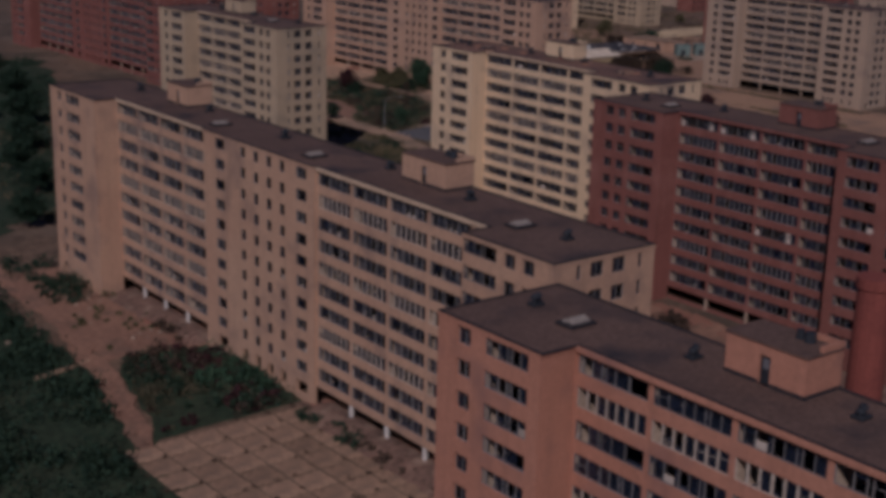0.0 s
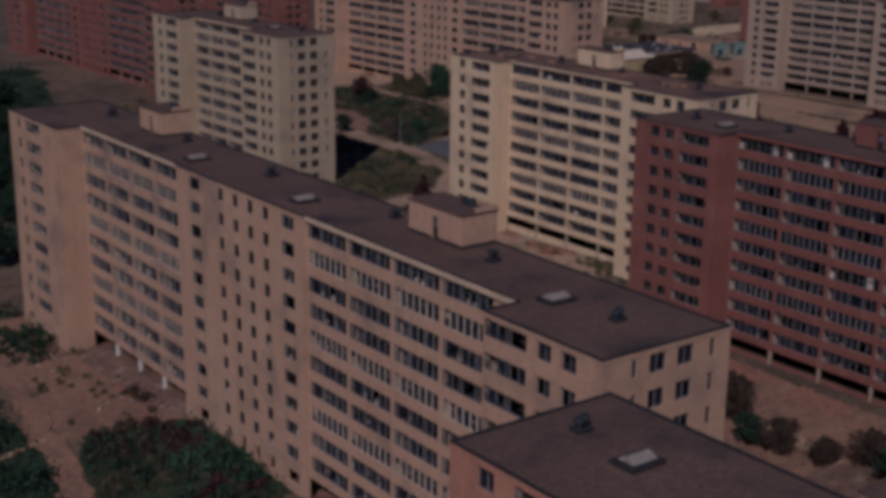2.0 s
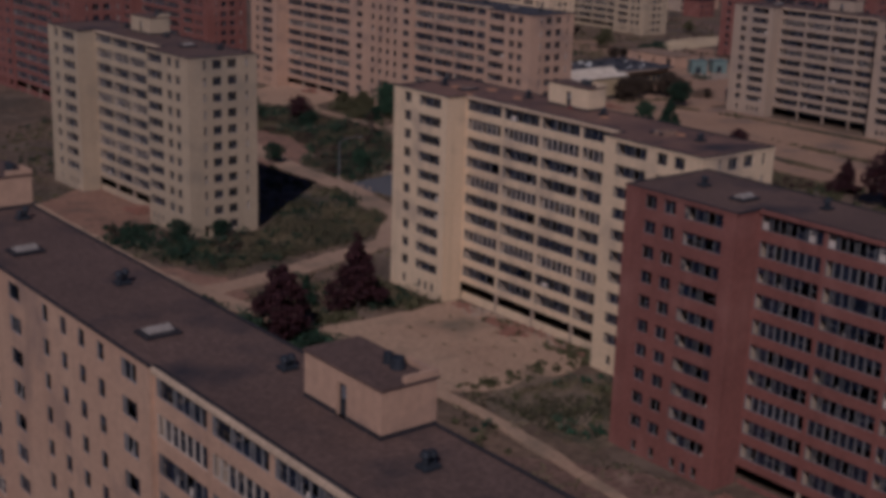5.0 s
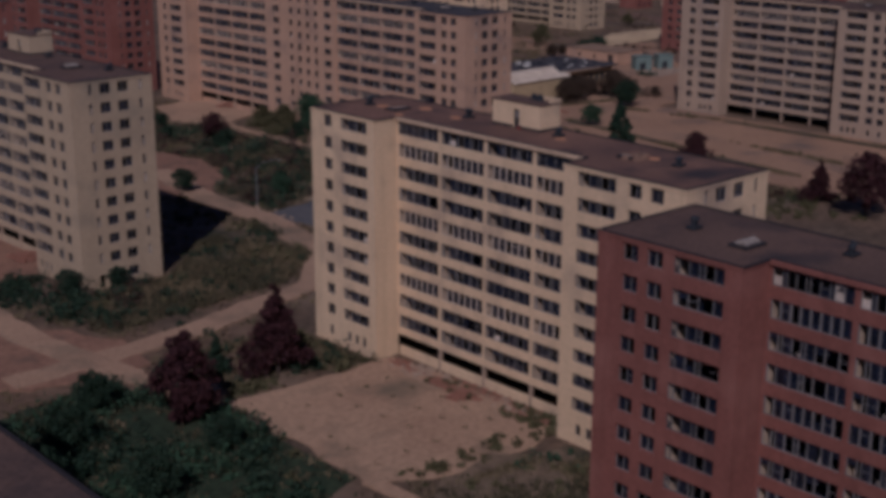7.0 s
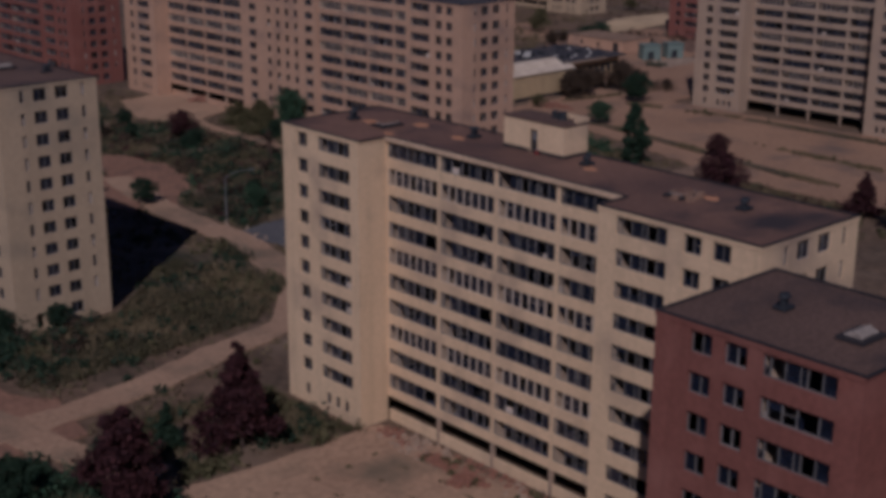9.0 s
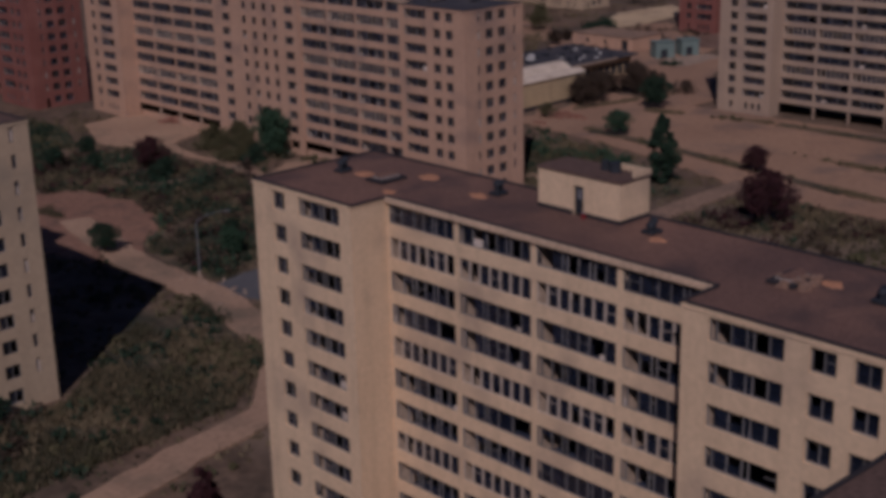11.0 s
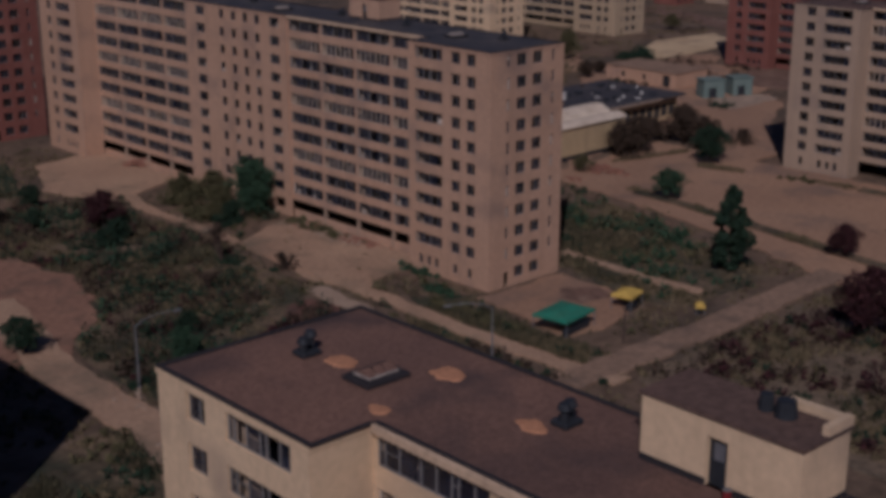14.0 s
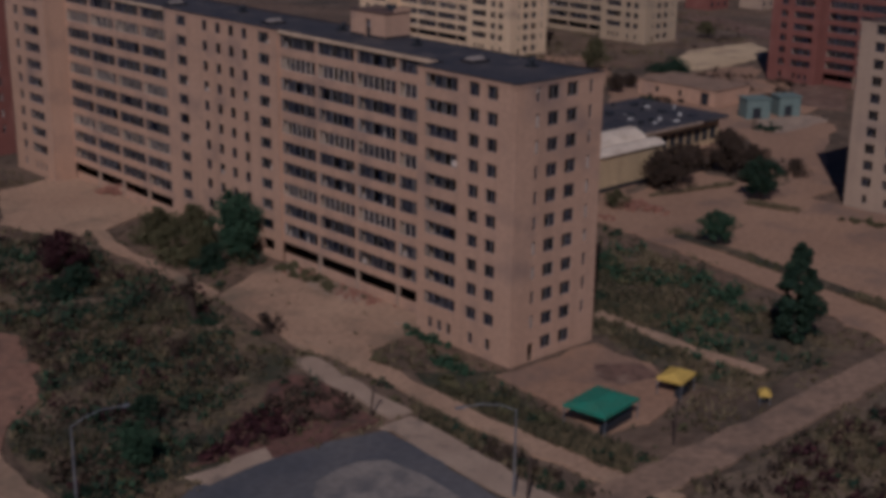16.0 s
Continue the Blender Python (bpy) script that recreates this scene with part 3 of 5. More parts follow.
def strip(name, pts, width, mat, label, category, z=0.05, rough=0.35):
    """A road or path of that width along a line of points."""
    left, right = [], []
    for k, p in enumerate(pts):
        a, b = Vector(pts[max(0, k - 1)]), Vector(pts[min(len(pts) - 1, k + 1)])
        d = (b - a).normalized()
        n = Vector((-d.y, d.x)) * width / 2
        left.append(tuple(Vector(p) + n))
        right.append(tuple(Vector(p) - n))
    return patch(name, left + right[::-1], mat, label, category, z, rough)


patch("grass_area", [(150, 232), (192, 236), (197, 262), (190, 262), (168, 243), (156, 243), (146, 245)], GRASS, "rough dry grass between the blocks", "grass")
patch("grass_area", [(204, 255), (236, 282), (240, 305), (238, 340), (214, 350), (206, 300), (203, 275)], GRASS, "rough green and brown grass between the blocks", "grass")
patch("grass_area", [(241.6, 241), (247, 245), (245.4, 252.8), (248.8, 262), (250.5, 266), (246.6, 268), (243.7, 271), (241.8, 268), (241.4, 260), (241.6, 250)], GRASS, "rough grass strip beside a dirt road", "grass")
patch("grass_area", [(262, 245), (284, 245), (292, 270), (296, 285), (270, 283), (266, 268)], GRASS, "rough grass behind a block of flats", "grass")
patch("grass_area", [(120, 160), (146, 172), (147, 195), (140, 212), (112, 208), (102, 180)], LUSH, "dense green weeds between the blocks", "grass")
patch("grass_area", [(150, 162), (150, 146), (166, 147), (168, 163)], GRASS, "rough grass between two blocks", "grass")
patch("grass_area", [(67.5, 129.3), (75, 129.3), (87, 130), (90, 136), (88, 153), (80.5, 158), (76, 157), (72.6, 150), (69.8, 139)], LUSH, "overgrown green bed before a block of flats", "grass")
patch("grass_area", [(20, 60), (60, 110), (69, 150), (72, 205), (86, 225), (114, 322), (60, 345), (-20, 260), (-30, 120)], LUSH, "dark overgrown waste ground", "grass", rough=3.5, cell=7)
patch("grass_area", [(84, 220), (112, 250), (140, 300), (180, 425), (118, 432), (66, 332)], LUSH, "dark overgrown ground behind a block of flats", "grass", rough=3.5, cell=7)
patch("grass_area", [(240, 200), (284, 205), (284, 236), (243, 236)], FAINT, "rough grass beside a crossing road", "grass")
patch("grass_area", [(204, 300), (214, 352), (232, 350), (240, 372), (225, 380), (200, 330)], LUSH, "dark green weeds between the blocks", "grass")
patch("dirt_area", [(75, 202), (90, 199), (91, 154), (74, 156)], RED_DIRT, "brown trodden dirt before a block of flats", "dirt")
patch("dirt_court", [(148, 197), (171, 194.5), (172, 166), (162, 165), (152, 166), (146, 170)], DIRT, "bare tan dirt court before a block of flats", "court", z=0.06)
patch("dirt_court", [(241.3, 305.5), (255, 311), (255.5, 284), (251, 280.5), (243.5, 279.5), (241, 276), (238.4, 284.5)], DIRT, "bare tan dirt court before a block of flats", "court", z=0.06)
patch("dirt_court", [(243, 367), (257, 370), (257.5, 343), (245, 338), (239, 339), (235.5, 351)], DIRT, "bare tan dirt court before a block of flats", "court", z=0.06)
patch("dirt_court", [(139, 275), (161, 290), (161, 259), (145, 255)], RED_DIRT, "bare brown dirt court before a block of flats", "court", z=0.06)
patch("dirt_area", [(112, 150), (140, 150), (152, 134), (152, 60), (118, 46), (100, 76), (104, 120)], RUBBLE, "reddish bare dirt yard between two blocks", "dirt", z=0.045, rough=2.5, cell=6)
patch("dirt_court", [(124, 131), (153, 131), (153, 99), (122, 100)], RED_DIRT, "bare brown dirt court before a block of flats", "court", z=0.06)
for pts in ([(384, 366), (398, 376), (412, 394), (400, 402), (382, 388)], [(398, 342), (420, 352), (432, 360), (422, 364), (408, 362), (398, 358)], [(424, 352), (470, 352), (470, 344), (424, 340)]):
    patch("dirt_area", pts, ROADM, "dusty bare ground between far buildings", "dirt", z=0.05, rough=1.5)
strip("dirt_path", [(380, 404), (390, 396), (404, 386), (410, 378)], 2.2, RUBBLE, "trodden brown path between far blocks", "path")
strip("road", [(498, 436), (484, 402), (470, 360), (462, 330)], 11, RUBBLE, "dark asphalt street beyond the blocks", "road", z=0.05)
patch("dirt_area", [(86, 95), (91, 95), (91, 129), (86, 129)], RUBBLE, "reddish rubble along the foot of a block", "dirt", z=0.06)
patch("road", [(301, 302), (336, 305), (336, 180), (284, 180), (286, 236), (292, 255), (298, 276)], ROADM, "wide dusty asphalt lot before a block of flats", "road", z=0.05)
patch("asphalt_lot", [(200, 262.5), (212.5, 264.4), (220, 264.6), (228.7, 263.6), (232.2, 262.2), (230.7, 244.7), (221.4, 243.3), (204, 240)], ASPHALT, "dark worn asphalt parking lot", "parking lot", z=0.05)
patch("dirt_area", [(249, 265.2), (263.5, 264.5), (263.4, 256), (258.5, 248.5), (252, 247.2), (246.5, 248.5), (247.3, 254), (248.6, 261)], ROADM, "reddish trodden pad beside a block end", "dirt", z=0.06)
patch("dirt_area", [(194, 318), (206, 325), (215, 319.5), (217, 306), (213.2, 293.8), (205, 284), (200.5, 280.5), (196, 284), (190, 300)], RED_DIRT, "reddish bare dirt among grass", "dirt", z=0.05, rough=1.2)
patch("dirt_area", [(214.5, 267.5), (217, 269.5), (228.2, 276.6), (234, 280), (234.4, 272.8), (233.6, 265), (228, 264.6), (221, 265.2)], RED_SOIL, "reddish brown trodden dirt beside a walkway", "dirt", z=0.05, rough=1.0)
patch("dirt_area", [(259, 260.5), (263, 258), (262, 253.4), (256.4, 254.4), (256.6, 258)], RUBBLE, "dark brown worn patch on a dirt pad", "dirt", z=0.06, rough=0.6)
patch("dirt_area", [(137, 240), (143, 236), (149, 223), (149, 214), (138, 213.5), (131, 217), (128, 228)], RED_DIRT, "brown trodden dirt where two tracks meet", "dirt", z=0.045, rough=1.2)
patch("grass_area", [(150.5, 164.5), (160.5, 166), (167, 162.5), (156, 150), (147.5, 157)], FAINT, "trodden brown grass beside a court", "grass", z=0.05, rough=1.0)
patch("worn_asphalt", [(220.5, 259), (226, 259.6), (229, 254.4), (227.6, 248.9), (222, 248), (219, 253.9)], WORN, "pale worn middle of an asphalt lot", "parking lot", z=0.06, rough=0.9)
patch("pavement", [(212.8, 266.6), (221, 267), (220.6, 264.7), (213.4, 264.3)], CONCRETE, "pale concrete pad beside an asphalt lot", "pavement", z=0.06, rough=0.3)
patch("pavement", [(231.9, 263.5), (236, 263.6), (235.5, 255), (234.2, 247.3), (234, 240.7), (230, 238), (225.4, 238.6), (221.4, 243.1), (230.8, 244.6), (232.2, 262)], CONCRETE, "cracked pale concrete apron of an asphalt lot", "pavement", z=0.06, rough=0.4)
patch("far_lot", [(414.5, 366.5), (424, 378), (437, 385), (462, 383), (456, 373), (441, 366), (424, 364)], SAND, "pale sandy lot between far blocks", "parking lot", z=0.05)
patch("dirt_area", [(328, 284), (344, 284), (366, 300), (384, 309), (392, 318), (376, 325), (356, 308), (342, 297)], ROADM, "dusty bare ground beside a distant block", "dirt", z=0.05)
patch("pavement", [(370, 317), (373, 312.5), (390, 313.5), (391, 319), (379, 323)], CONCRETE, "pale concrete apron before metal sheds", "pavement", z=0.06)
patch("dirt_area", [(398, 326), (401, 317), (421, 329), (422, 345)], RUBBLE, "reddish brown bare ground", "dirt", z=0.05)
patch("dirt_area", [(300, 296), (318, 305), (400, 322), (420, 345), (405, 370), (380, 362), (358, 336), (310, 303)][:6], ROADM, "dusty bare ground round a low building", "dirt", z=0.045)
strip("dirt_road", [(78, 215), (76, 190), (74.6, 173), (71.6, 157), (70.2, 148), (67.3, 138), (64.5, 128)], 2.8, RED_DIRT, "dirt track along a block of flats", "path", rough=0.7)
strip("dirt_road", [(143, 280), (141, 232), (143.5, 213), (148, 200)], 4.5, DIRT, "dirt track between the blocks", "path")
strip("dirt_road", [(132, 218.5), (143, 218.8), (158, 219.8), (170, 223), (182, 225), (192, 236)], 4.6, DIRT, "dirt track between the blocks", "path", z=0.055)
strip("pavement", [(190, 222), (194, 240), (199, 258), (199.5, 280), (205, 305)], 5.0, DIRT, "dusty worn concrete walkway between the blocks", "pavement")
strip("pavement", [(235.2, 264.2), (235.8, 273), (236.6, 282)], 2.6, CONCRETE, "pale concrete walkway beside an asphalt lot", "pavement", z=0.07)
strip("dirt_road", [(240.9, 236), (239.9, 249.5), (239.8, 262.5), (240.6, 272.5), (240.6, 279), (241.6, 300)], 2.6, DIRT, "dirt track along a block of flats", "path", z=0.06)
strip("dirt_road", [(236, 239.5), (262, 239), (290, 240)], 4.4, TRACK, "dirt track crossing the grounds", "path", z=0.065)
strip("dirt_road", [(146.6, 170), (146.9, 162), (145.8, 153.6), (144.6, 144), (141, 120), (138, 100)], 1.9, DIRT, "dirt track between the blocks", "path", z=0.065)
for pts, wide, mat in (([(244, 339), (241.8, 332), (241.6, 322), (241.2, 312), (241.4, 305)], 1.7, DIRT), ([(63, 155.5), (71.4, 157.6)], 1.2, DIRT), ([(205, 322), (218, 328), (232, 331)], 1.0, FAINT), ([(214, 300), (221, 302), (226, 306)], 1.0, FAINT), ([(227, 294), (231, 297), (236, 296)], 1.3, FAINT),
                       ([(222, 317), (231, 312), (238, 313)], 0.9, FAINT), ([(271, 270.5), (270.5, 259), (270.5, 247)], 1.5, DIRT)):
    strip("dirt_path", pts, wide, mat, "narrow trodden path through weeds", "path", z=0.05, rough=0.45)
for pts in ([(304, 284), (303, 274), (299, 250), (294, 225)], [(331, 260), (331, 215)]):
    v = strip("verge", pts, 2.2, GRASS, "raised kerbed verge with dry grass", "kerb", z=0.16, rough=0.1)

# court of concrete slabs
court = thing("slab_court", pose(61.4, 92, 0, 0, 0, -1), "court of cracked concrete slabs with weeds in the joints", "court", kind="structure")
tile = bmesh.new()
box(tile, (0, 0, -0.05), (3.66, 3.82, 0.08))
bevel(tile, 0.05)
tile_mesh = mesh_of("slab", tile, SLAB)
rnd = random.Random(5)
for i in range(6):
    for j in range(9):
        part("slab", tile_mesh, None, court, at=pose(i * 3.95, j * 4.12, rnd.uniform(0, 0.03), rnd.uniform(-0.3, 0.3), rnd.uniform(-0.3, 0.3)))

# ---- blocks of flats ----
E_TYPE = [("wing_r", 15.6), ("gallery", 30.6), ("wing_l", 12.3)]
M_TYPE = [("wing_r2", 12.3), ("gallery", 31.3), ("wing_l2", 14.9)]
LONG = [("wing_r", 13.2), ("gallery", 32.0, 7.25), ("core", 27.4), ("gallery", 27.6), ("wing_l", 16.4)]
LONG_G = [("wing_r", 14.9), ("gallery", 30.3), ("core", 26.6), ("gallery", 29.6), ("wing_l", 13.2)]
block_a = house_block(64.0, 19.6, 1.6, "orange", "salmon brick slab block of flats with broken windows", E_TYPE, penthouses=[(29.6, 7.0)], seed=1, moved={55.4: (7.4, 55.2), 50.5: (6.9, 49.9), 40.0: (8.9, 39.5)})
block_b = house_block(82.2, 82.1, 1.7, "pink", "long pinkish tan brick slab block with broken windows", LONG, penthouses=[(27.6, 8.0), (88.0, 6.2)], seed=2, low_wall=0, pillar=PAINT, moved={7.0: (6.9, 5.8), 13.0: (6.3, 12.0), 25.5: (8.9, 23.2)})
block_c = house_block(155.9, 244.3, 0.0, "yellow", "yellowish grey brick slab block with broken windows", [("wing_r", 14.0), ("gallery", 26.0), ("wing_l", 12.3)], penthouses=[(29.0, 7.2)], seed=3)
block_d = house_block(151.6, 88.7, 1.5, "red", "dark red brick slab block with broken windows", M_TYPE, height=30.2, penthouses=[(22.4, 7.0)], seed=4, sunk=0.7, moved={55.4: (6.3, 53.3), 50.5: (5.4, 47.2)})
block_e = house_block(168.2, 149.4, 1.1, "cream", "cream brick slab block with broken windows", E_TYPE, penthouses=[(28.3, 7.7)], seed=5, pent_in=9.6, top=ROOF, moved={55.4: (6.4, 54.8), 50.5: (7.0, 50.1), 40.0: (9.8, 40.3), 7.0: (7.7, 7.1)})
block_g = house_block(251.6, 265.8, 0.6, "tan", "long pinkish tan brick slab block with broken windows", LONG_G, penthouses=[(31.0, 6.5), (85.0, 6.2)], seed=6, top=TAR)
block_h = house_block(335.8, 219.5, 0.5, "grey", "grey-tan brick slab block, distant, with dark windows", E_TYPE, height=28.0, penthouses=[(28.6, 7.4)], seed=7, low_wall=0)
block_k = house_block(244.0, 389.5, 0.5, "red", "dark red brick slab block, distant, in shade", E_TYPE, penthouses=[(28.6, 7.4)], seed=8)
block_f = house_block(187.0, 352.0, 0.5, "red", "dark red brick slab block behind a grey one", LONG, penthouses=[(29, 6.4)], seed=9)
block_i = house_block(437.5, 399.0, 0.5, "yellow", "pale brick slab block, far off", E_TYPE, penthouses=[(28.6, 7.4)], seed=10)
block_j = house_block(394.5, 406.5, 0.5, "cream", "pale cream brick slab block, far off", E_TYPE, penthouses=[(28.6, 7.4)], seed=11)
block_l = house_block(419.5, 290.5, 0.5, "red", "dark red brick slab block, far off", E_TYPE, penthouses=[(28.6, 7.4)], seed=12)
rnd = random.Random(3)
for v, u, r in ((7.1, 53.0, 1.05), (9.7, 48.2, 1.15), (4.7, 47.2, 0.7), (8.6, 41.2, 0.9), (8.6, 24.3, 0.75), (8.6, 11.0, 0.8)):
    roof_patch(block_e, v, u, 30.0, r, rnd)

def earth_bank(x, y, turn, u0, u1, label, seed):
    """A sloping bank of earth and rubble heaped against the foot of an open ground storey."""
    bm = bmesh.new()
    n = int((u1 - u0) / 0.8)
    rows = []
    for k in range(n + 1):
        u = u0 + (u1 - u0) * k / n
        fade = min(1.0, 0.25 + 0.4 * min(k, n - k))
        row = [bm.verts.new((4.6, u, -0.1)), bm.verts.new((4.5, u, 1.15 * fade))]
        for v, h in ((3.5, 1.18), (2.7, 1.0), (1.9, 0.66), (1.1, 0.34), (0.3, 0.08)):
            d = noise.noise(Vector((v * 0.9, u * 0.5, seed)))
            row.append(bm.verts.new((v + d * 0.5, u, max(0.0, h * fade + d * 0.22 * h))))
        row.append(bm.verts.new((-0.2, u, -0.1)))
        rows.append(row)
    for a, b in zip(rows, rows[1:]):
        for k in range(len(a) - 1):
            bm.faces.new((a[k], a[k + 1], b[k + 1], b[k]))
    bm.faces.new(rows[0])
    bm.faces.new(rows[-1][::-1])
    bmesh.ops.recalc_face_normals(bm, faces=bm.faces[:])
    ob = part("earth_bank", bm, RUBBLE)
    ob.matrix_world = pose(x, y, 0, 0, 0, -turn)
    return tagged(ob, label, "bank", kind="structure")


earth_bank(82.2, 82.1, 1.7, 13.4, 45.0, "bank of reddish earth and rubble below white pilotis", 3.1)
earth_bank(82.2, 82.1, 1.7, 72.8, 100.0, "bank of reddish earth and rubble below white pilotis", 8.4)

bm = bmesh.new()
for k in range(38):
    a, d = rnd.uniform(0, math.tau), rnd.uniform(0.2, 1.7)
    c, w = Vector((7.2 + d * math.cos(a) * 0.8, 12.8 + d * math.sin(a), 30.0)), rnd.uniform(0.12, 0.4)
    box(bm, (c.x - w, c.y - w * 0.6, 30.0), (c.x + w, c.y + w * 0.6, 30.0 + rnd.uniform(0.08, 0.5)))
tagged(part("debris", bm, DEBRIS, block_e, "heap of torn tan roofing round a hatch"), kind="stuff")

# chimney of the boiler house behind the salmon block
chimney = thing("chimney", pose(86.4, 52.4, 0), "tall red brick boiler chimney beside a slab block", "chimney")
bm = bmesh.new()
tube(bm, (0, 0, 0), (0, 0, 35.2), 1.75, 1.3, 20)
part("shaft", bm, CHIMNEY, chimney)
bm = bmesh.new()
tube(bm, (0, 0, 34.9), (0, 0, 35.7), 1.45, 1.45, 20)
part("cap", bm, CHIMNEY, chimney, "projecting brick chimney cap")


# ---- plants ----
def leaf_mesh(name, mat, blobs, per, size, seed):
    """Many small leaf clumps, each a bent pair of triangles, spread through the outer part of lumps given as (centre, radii)."""
    rng = np.random.default_rng(seed)
    verts, faces = [], []
    for c, r in blobs:
        d = rng.normal(size=(per, 3))
        d /= np.linalg.norm(d, axis=1)[:, None]
        p = np.array(c) + d * np.array(r) * (rng.uniform(0.25, 1.0, (per, 1)) ** 0.45) * rng.uniform(0.85, 1.15, (per, 1))
        a, b = rng.normal(size=(per, 3)), rng.normal(size=(per, 3))
        s = size * rng.uniform(0.5, 1.3, (per, 1))
        a *= s / np.linalg.norm(a, axis=1)[:, None]
        b *= s / np.linalg.norm(b, axis=1)[:, None]
        q = np.stack([p - a, p - b * 0.7, p + a, p + b * 0.7], 1)
        q[:, :, 2] = np.maximum(q[:, :, 2], 0.02)
        n = len(verts) * 4
        verts.append(q)
    v = np.concatenate(verts).reshape(-1, 3)
    me = bpy.data.meshes.new(name)
    me.from_pydata(v.tolist(), [], np.arange(len(v)).reshape(-1, 4).tolist())
    me.materials.append(mat)
    return me


def tree(label, kind, mat, height, width, seed):
    """A tapered trunk with limbs and a crown of leaf clumps: 'cone', 'round', 'column' or 'weeping'."""
    rnd = random.Random(seed)
    ob = new("tree")
    tagged(ob, label, "tree")
    trunk = bmesh.new()
    bend = Vector((rnd.uniform(-0.2, 0.2), rnd.uniform(-0.2, 0.2), 0))
    tube(trunk, (0, 0, -0.2), Vector((0, 0, height * 0.4)) + bend, height * 0.026, height * 0.017, 9)
    tube(trunk, Vector((0, 0, height * 0.4)) + bend, Vector((0, 0, height * 0.9)) - bend, height * 0.017, height * 0.004, 7)
    blobs = []
    n = 15
    for k in range(n):
        f = (k + 0.5) / n
        if kind == "cone":
            z, rr = height * (0.14 + 0.84 * f), width / 2 * (1 - f) ** 0.75 + 0.15
        elif kind == "spire":
            z, rr = height * (0.06 + 0.92 * f), width / 2 * (min(1.0, 0.65 + f * 2.2) * (1 - f) ** 0.55) + 0.12
        elif kind == "column":
            z, rr = height * (0.12 + 0.85 * f), width / 2 * math.sin(math.pi * (0.14 + 0.84 * f)) ** 0.7
        else:
            z, rr = height * (0.28 + 0.64 * f), width / 2 * math.sin(math.pi * (0.18 + 0.74 * f))
        m = 4
        for j in range(m):
            a = rnd.uniform(0, math.tau)
            d = rr * rnd.uniform(0.25, 0.95)
            c = (d * math.cos(a), d * math.sin(a), max(0.06 * height, z + rnd.uniform(-0.08, 0.08) * height))
            s = max(0.3, rr * rnd.uniform(0.22, 0.5))
            blobs.append((c, (s, s, s * rnd.uniform(0.6, 0.95))))
            if j == 0:
                tube(trunk, (0, 0, max(0.1 * height, c[2] - 0.12 * height)), c, height * 0.008, height * 0.003, 5)
    part("trunk", trunk, BARK, ob)
    part("crown", leaf_mesh("crown", mat, blobs, 130 if kind in ("spire", "column", "cone") else 80, 0.034 * height ** 0.6 * 2.1, seed), None, ob)
    return ob


def plant(ob, spots, group=""):
    """The first tree goes to the first spot, copies to the rest."""
    rnd = random.Random(len(spots) + 7)
    for k, (x, y, s) in enumerate(spots):
        m = pose(x, y, 0, 0, 0, rnd.uniform(0, 360))
        if k == 0:
            ob.scale = (s, s, s)
            ob.matrix_basis = m @ Matrix.Diagonal((s, s, s, 1))
            first = ob
        else:
            c = copy_thing(first, m)
            c.scale = (s, s, s * rnd.uniform(0.9, 1.1))
    return ob


plant(tree("conical red-leaved tree on waste ground", "cone", LEAF["red"], 10.0, 8.0, 21), [(157.6, 200.2, 1.08), (279, 202, 0.8)])
plant(tree("upright dark red-leaved tree beside a dirt court", "column", LEAF["red"], 10.5, 7.0, 31), [(141.6, 195.6, 1.0)])
plant(tree("round dark red-leaved tree among weeds", "round", LEAF["red"], 8.8, 8.6, 22), [(272.2, 224.6, 0.98), (276, 191, 1.25), (231.2, 323.8, 0.7), (297, 243, 0.6)])
plant(tree("tall conical dark green tree beside a dirt track", "spire", LEAF["dark"], 12.0, 6.0, 29), [(280.6, 250.2, 1.0)])
plant(tree("loose green tree beside a dirt court", "round", LEAF["green"], 9.0, 8.6, 24), [(253.0, 317.6, 0.95), (250.6, 314.4, 0.6), (210.6, 271.5, 0.5), (304, 278, 0.62)])
plant(tree("dark green spreading tree", "round", LEAF["dark"], 8.0, 8.0, 25), [(199.2, 286, 0.6), (229.4, 317.2, 0.5), (226.4, 315.5, 0.4), (247, 314.6, 0.4), (216, 279, 0.35), (224, 331, 0.4), (220, 338, 0.5), (229, 342, 0.45), (214, 345, 0.5), (160.8, 243.2, 0.45), (154, 245, 0.5), (128, 197, 0.75), (121, 189, 0.7), (135, 204, 0.6), (129, 181, 0.7), (140, 186, 0.55), (113, 196, 0.7), (120, 204, 0.7), (145, 204, 0.5), (328.7, 287.8, 0.85), (366, 341, 0.45), (371, 344, 0.4), (137.5, 93, 0.6), (133.5, 109, 0.5), (92, 226, 0.9), (108, 270, 1.0), (44, 205, 1.0), (36, 160, 1.1), (30, 190, 1.2), (52, 236, 1.0), (20, 215, 1.2), (64, 262, 1.1), (10, 170, 1.1), (34, 260, 1.2), (118, 290, 1.1), (130, 320, 1.2), (104, 250, 0.9), (140, 350, 1.2), (122, 372, 1.2), (150, 392, 1.2), (100, 330, 1.2), (90, 300, 1.1), (120, 330, 1.2), (60, 320, 1.2)])
plant(tree("brown-olive tree before a low building", "round", LEAF["olive"], 8.5, 8.8, 26), [(248.6, 330, 0.55), (252.5, 327, 0.6), (246, 323, 0.5), (249.4, 321, 0.55), (245.6, 317, 0.4), (308, 299, 0.4), (410, 392, 0.6), (396, 380, 0.7), (460, 396, 0.6)])
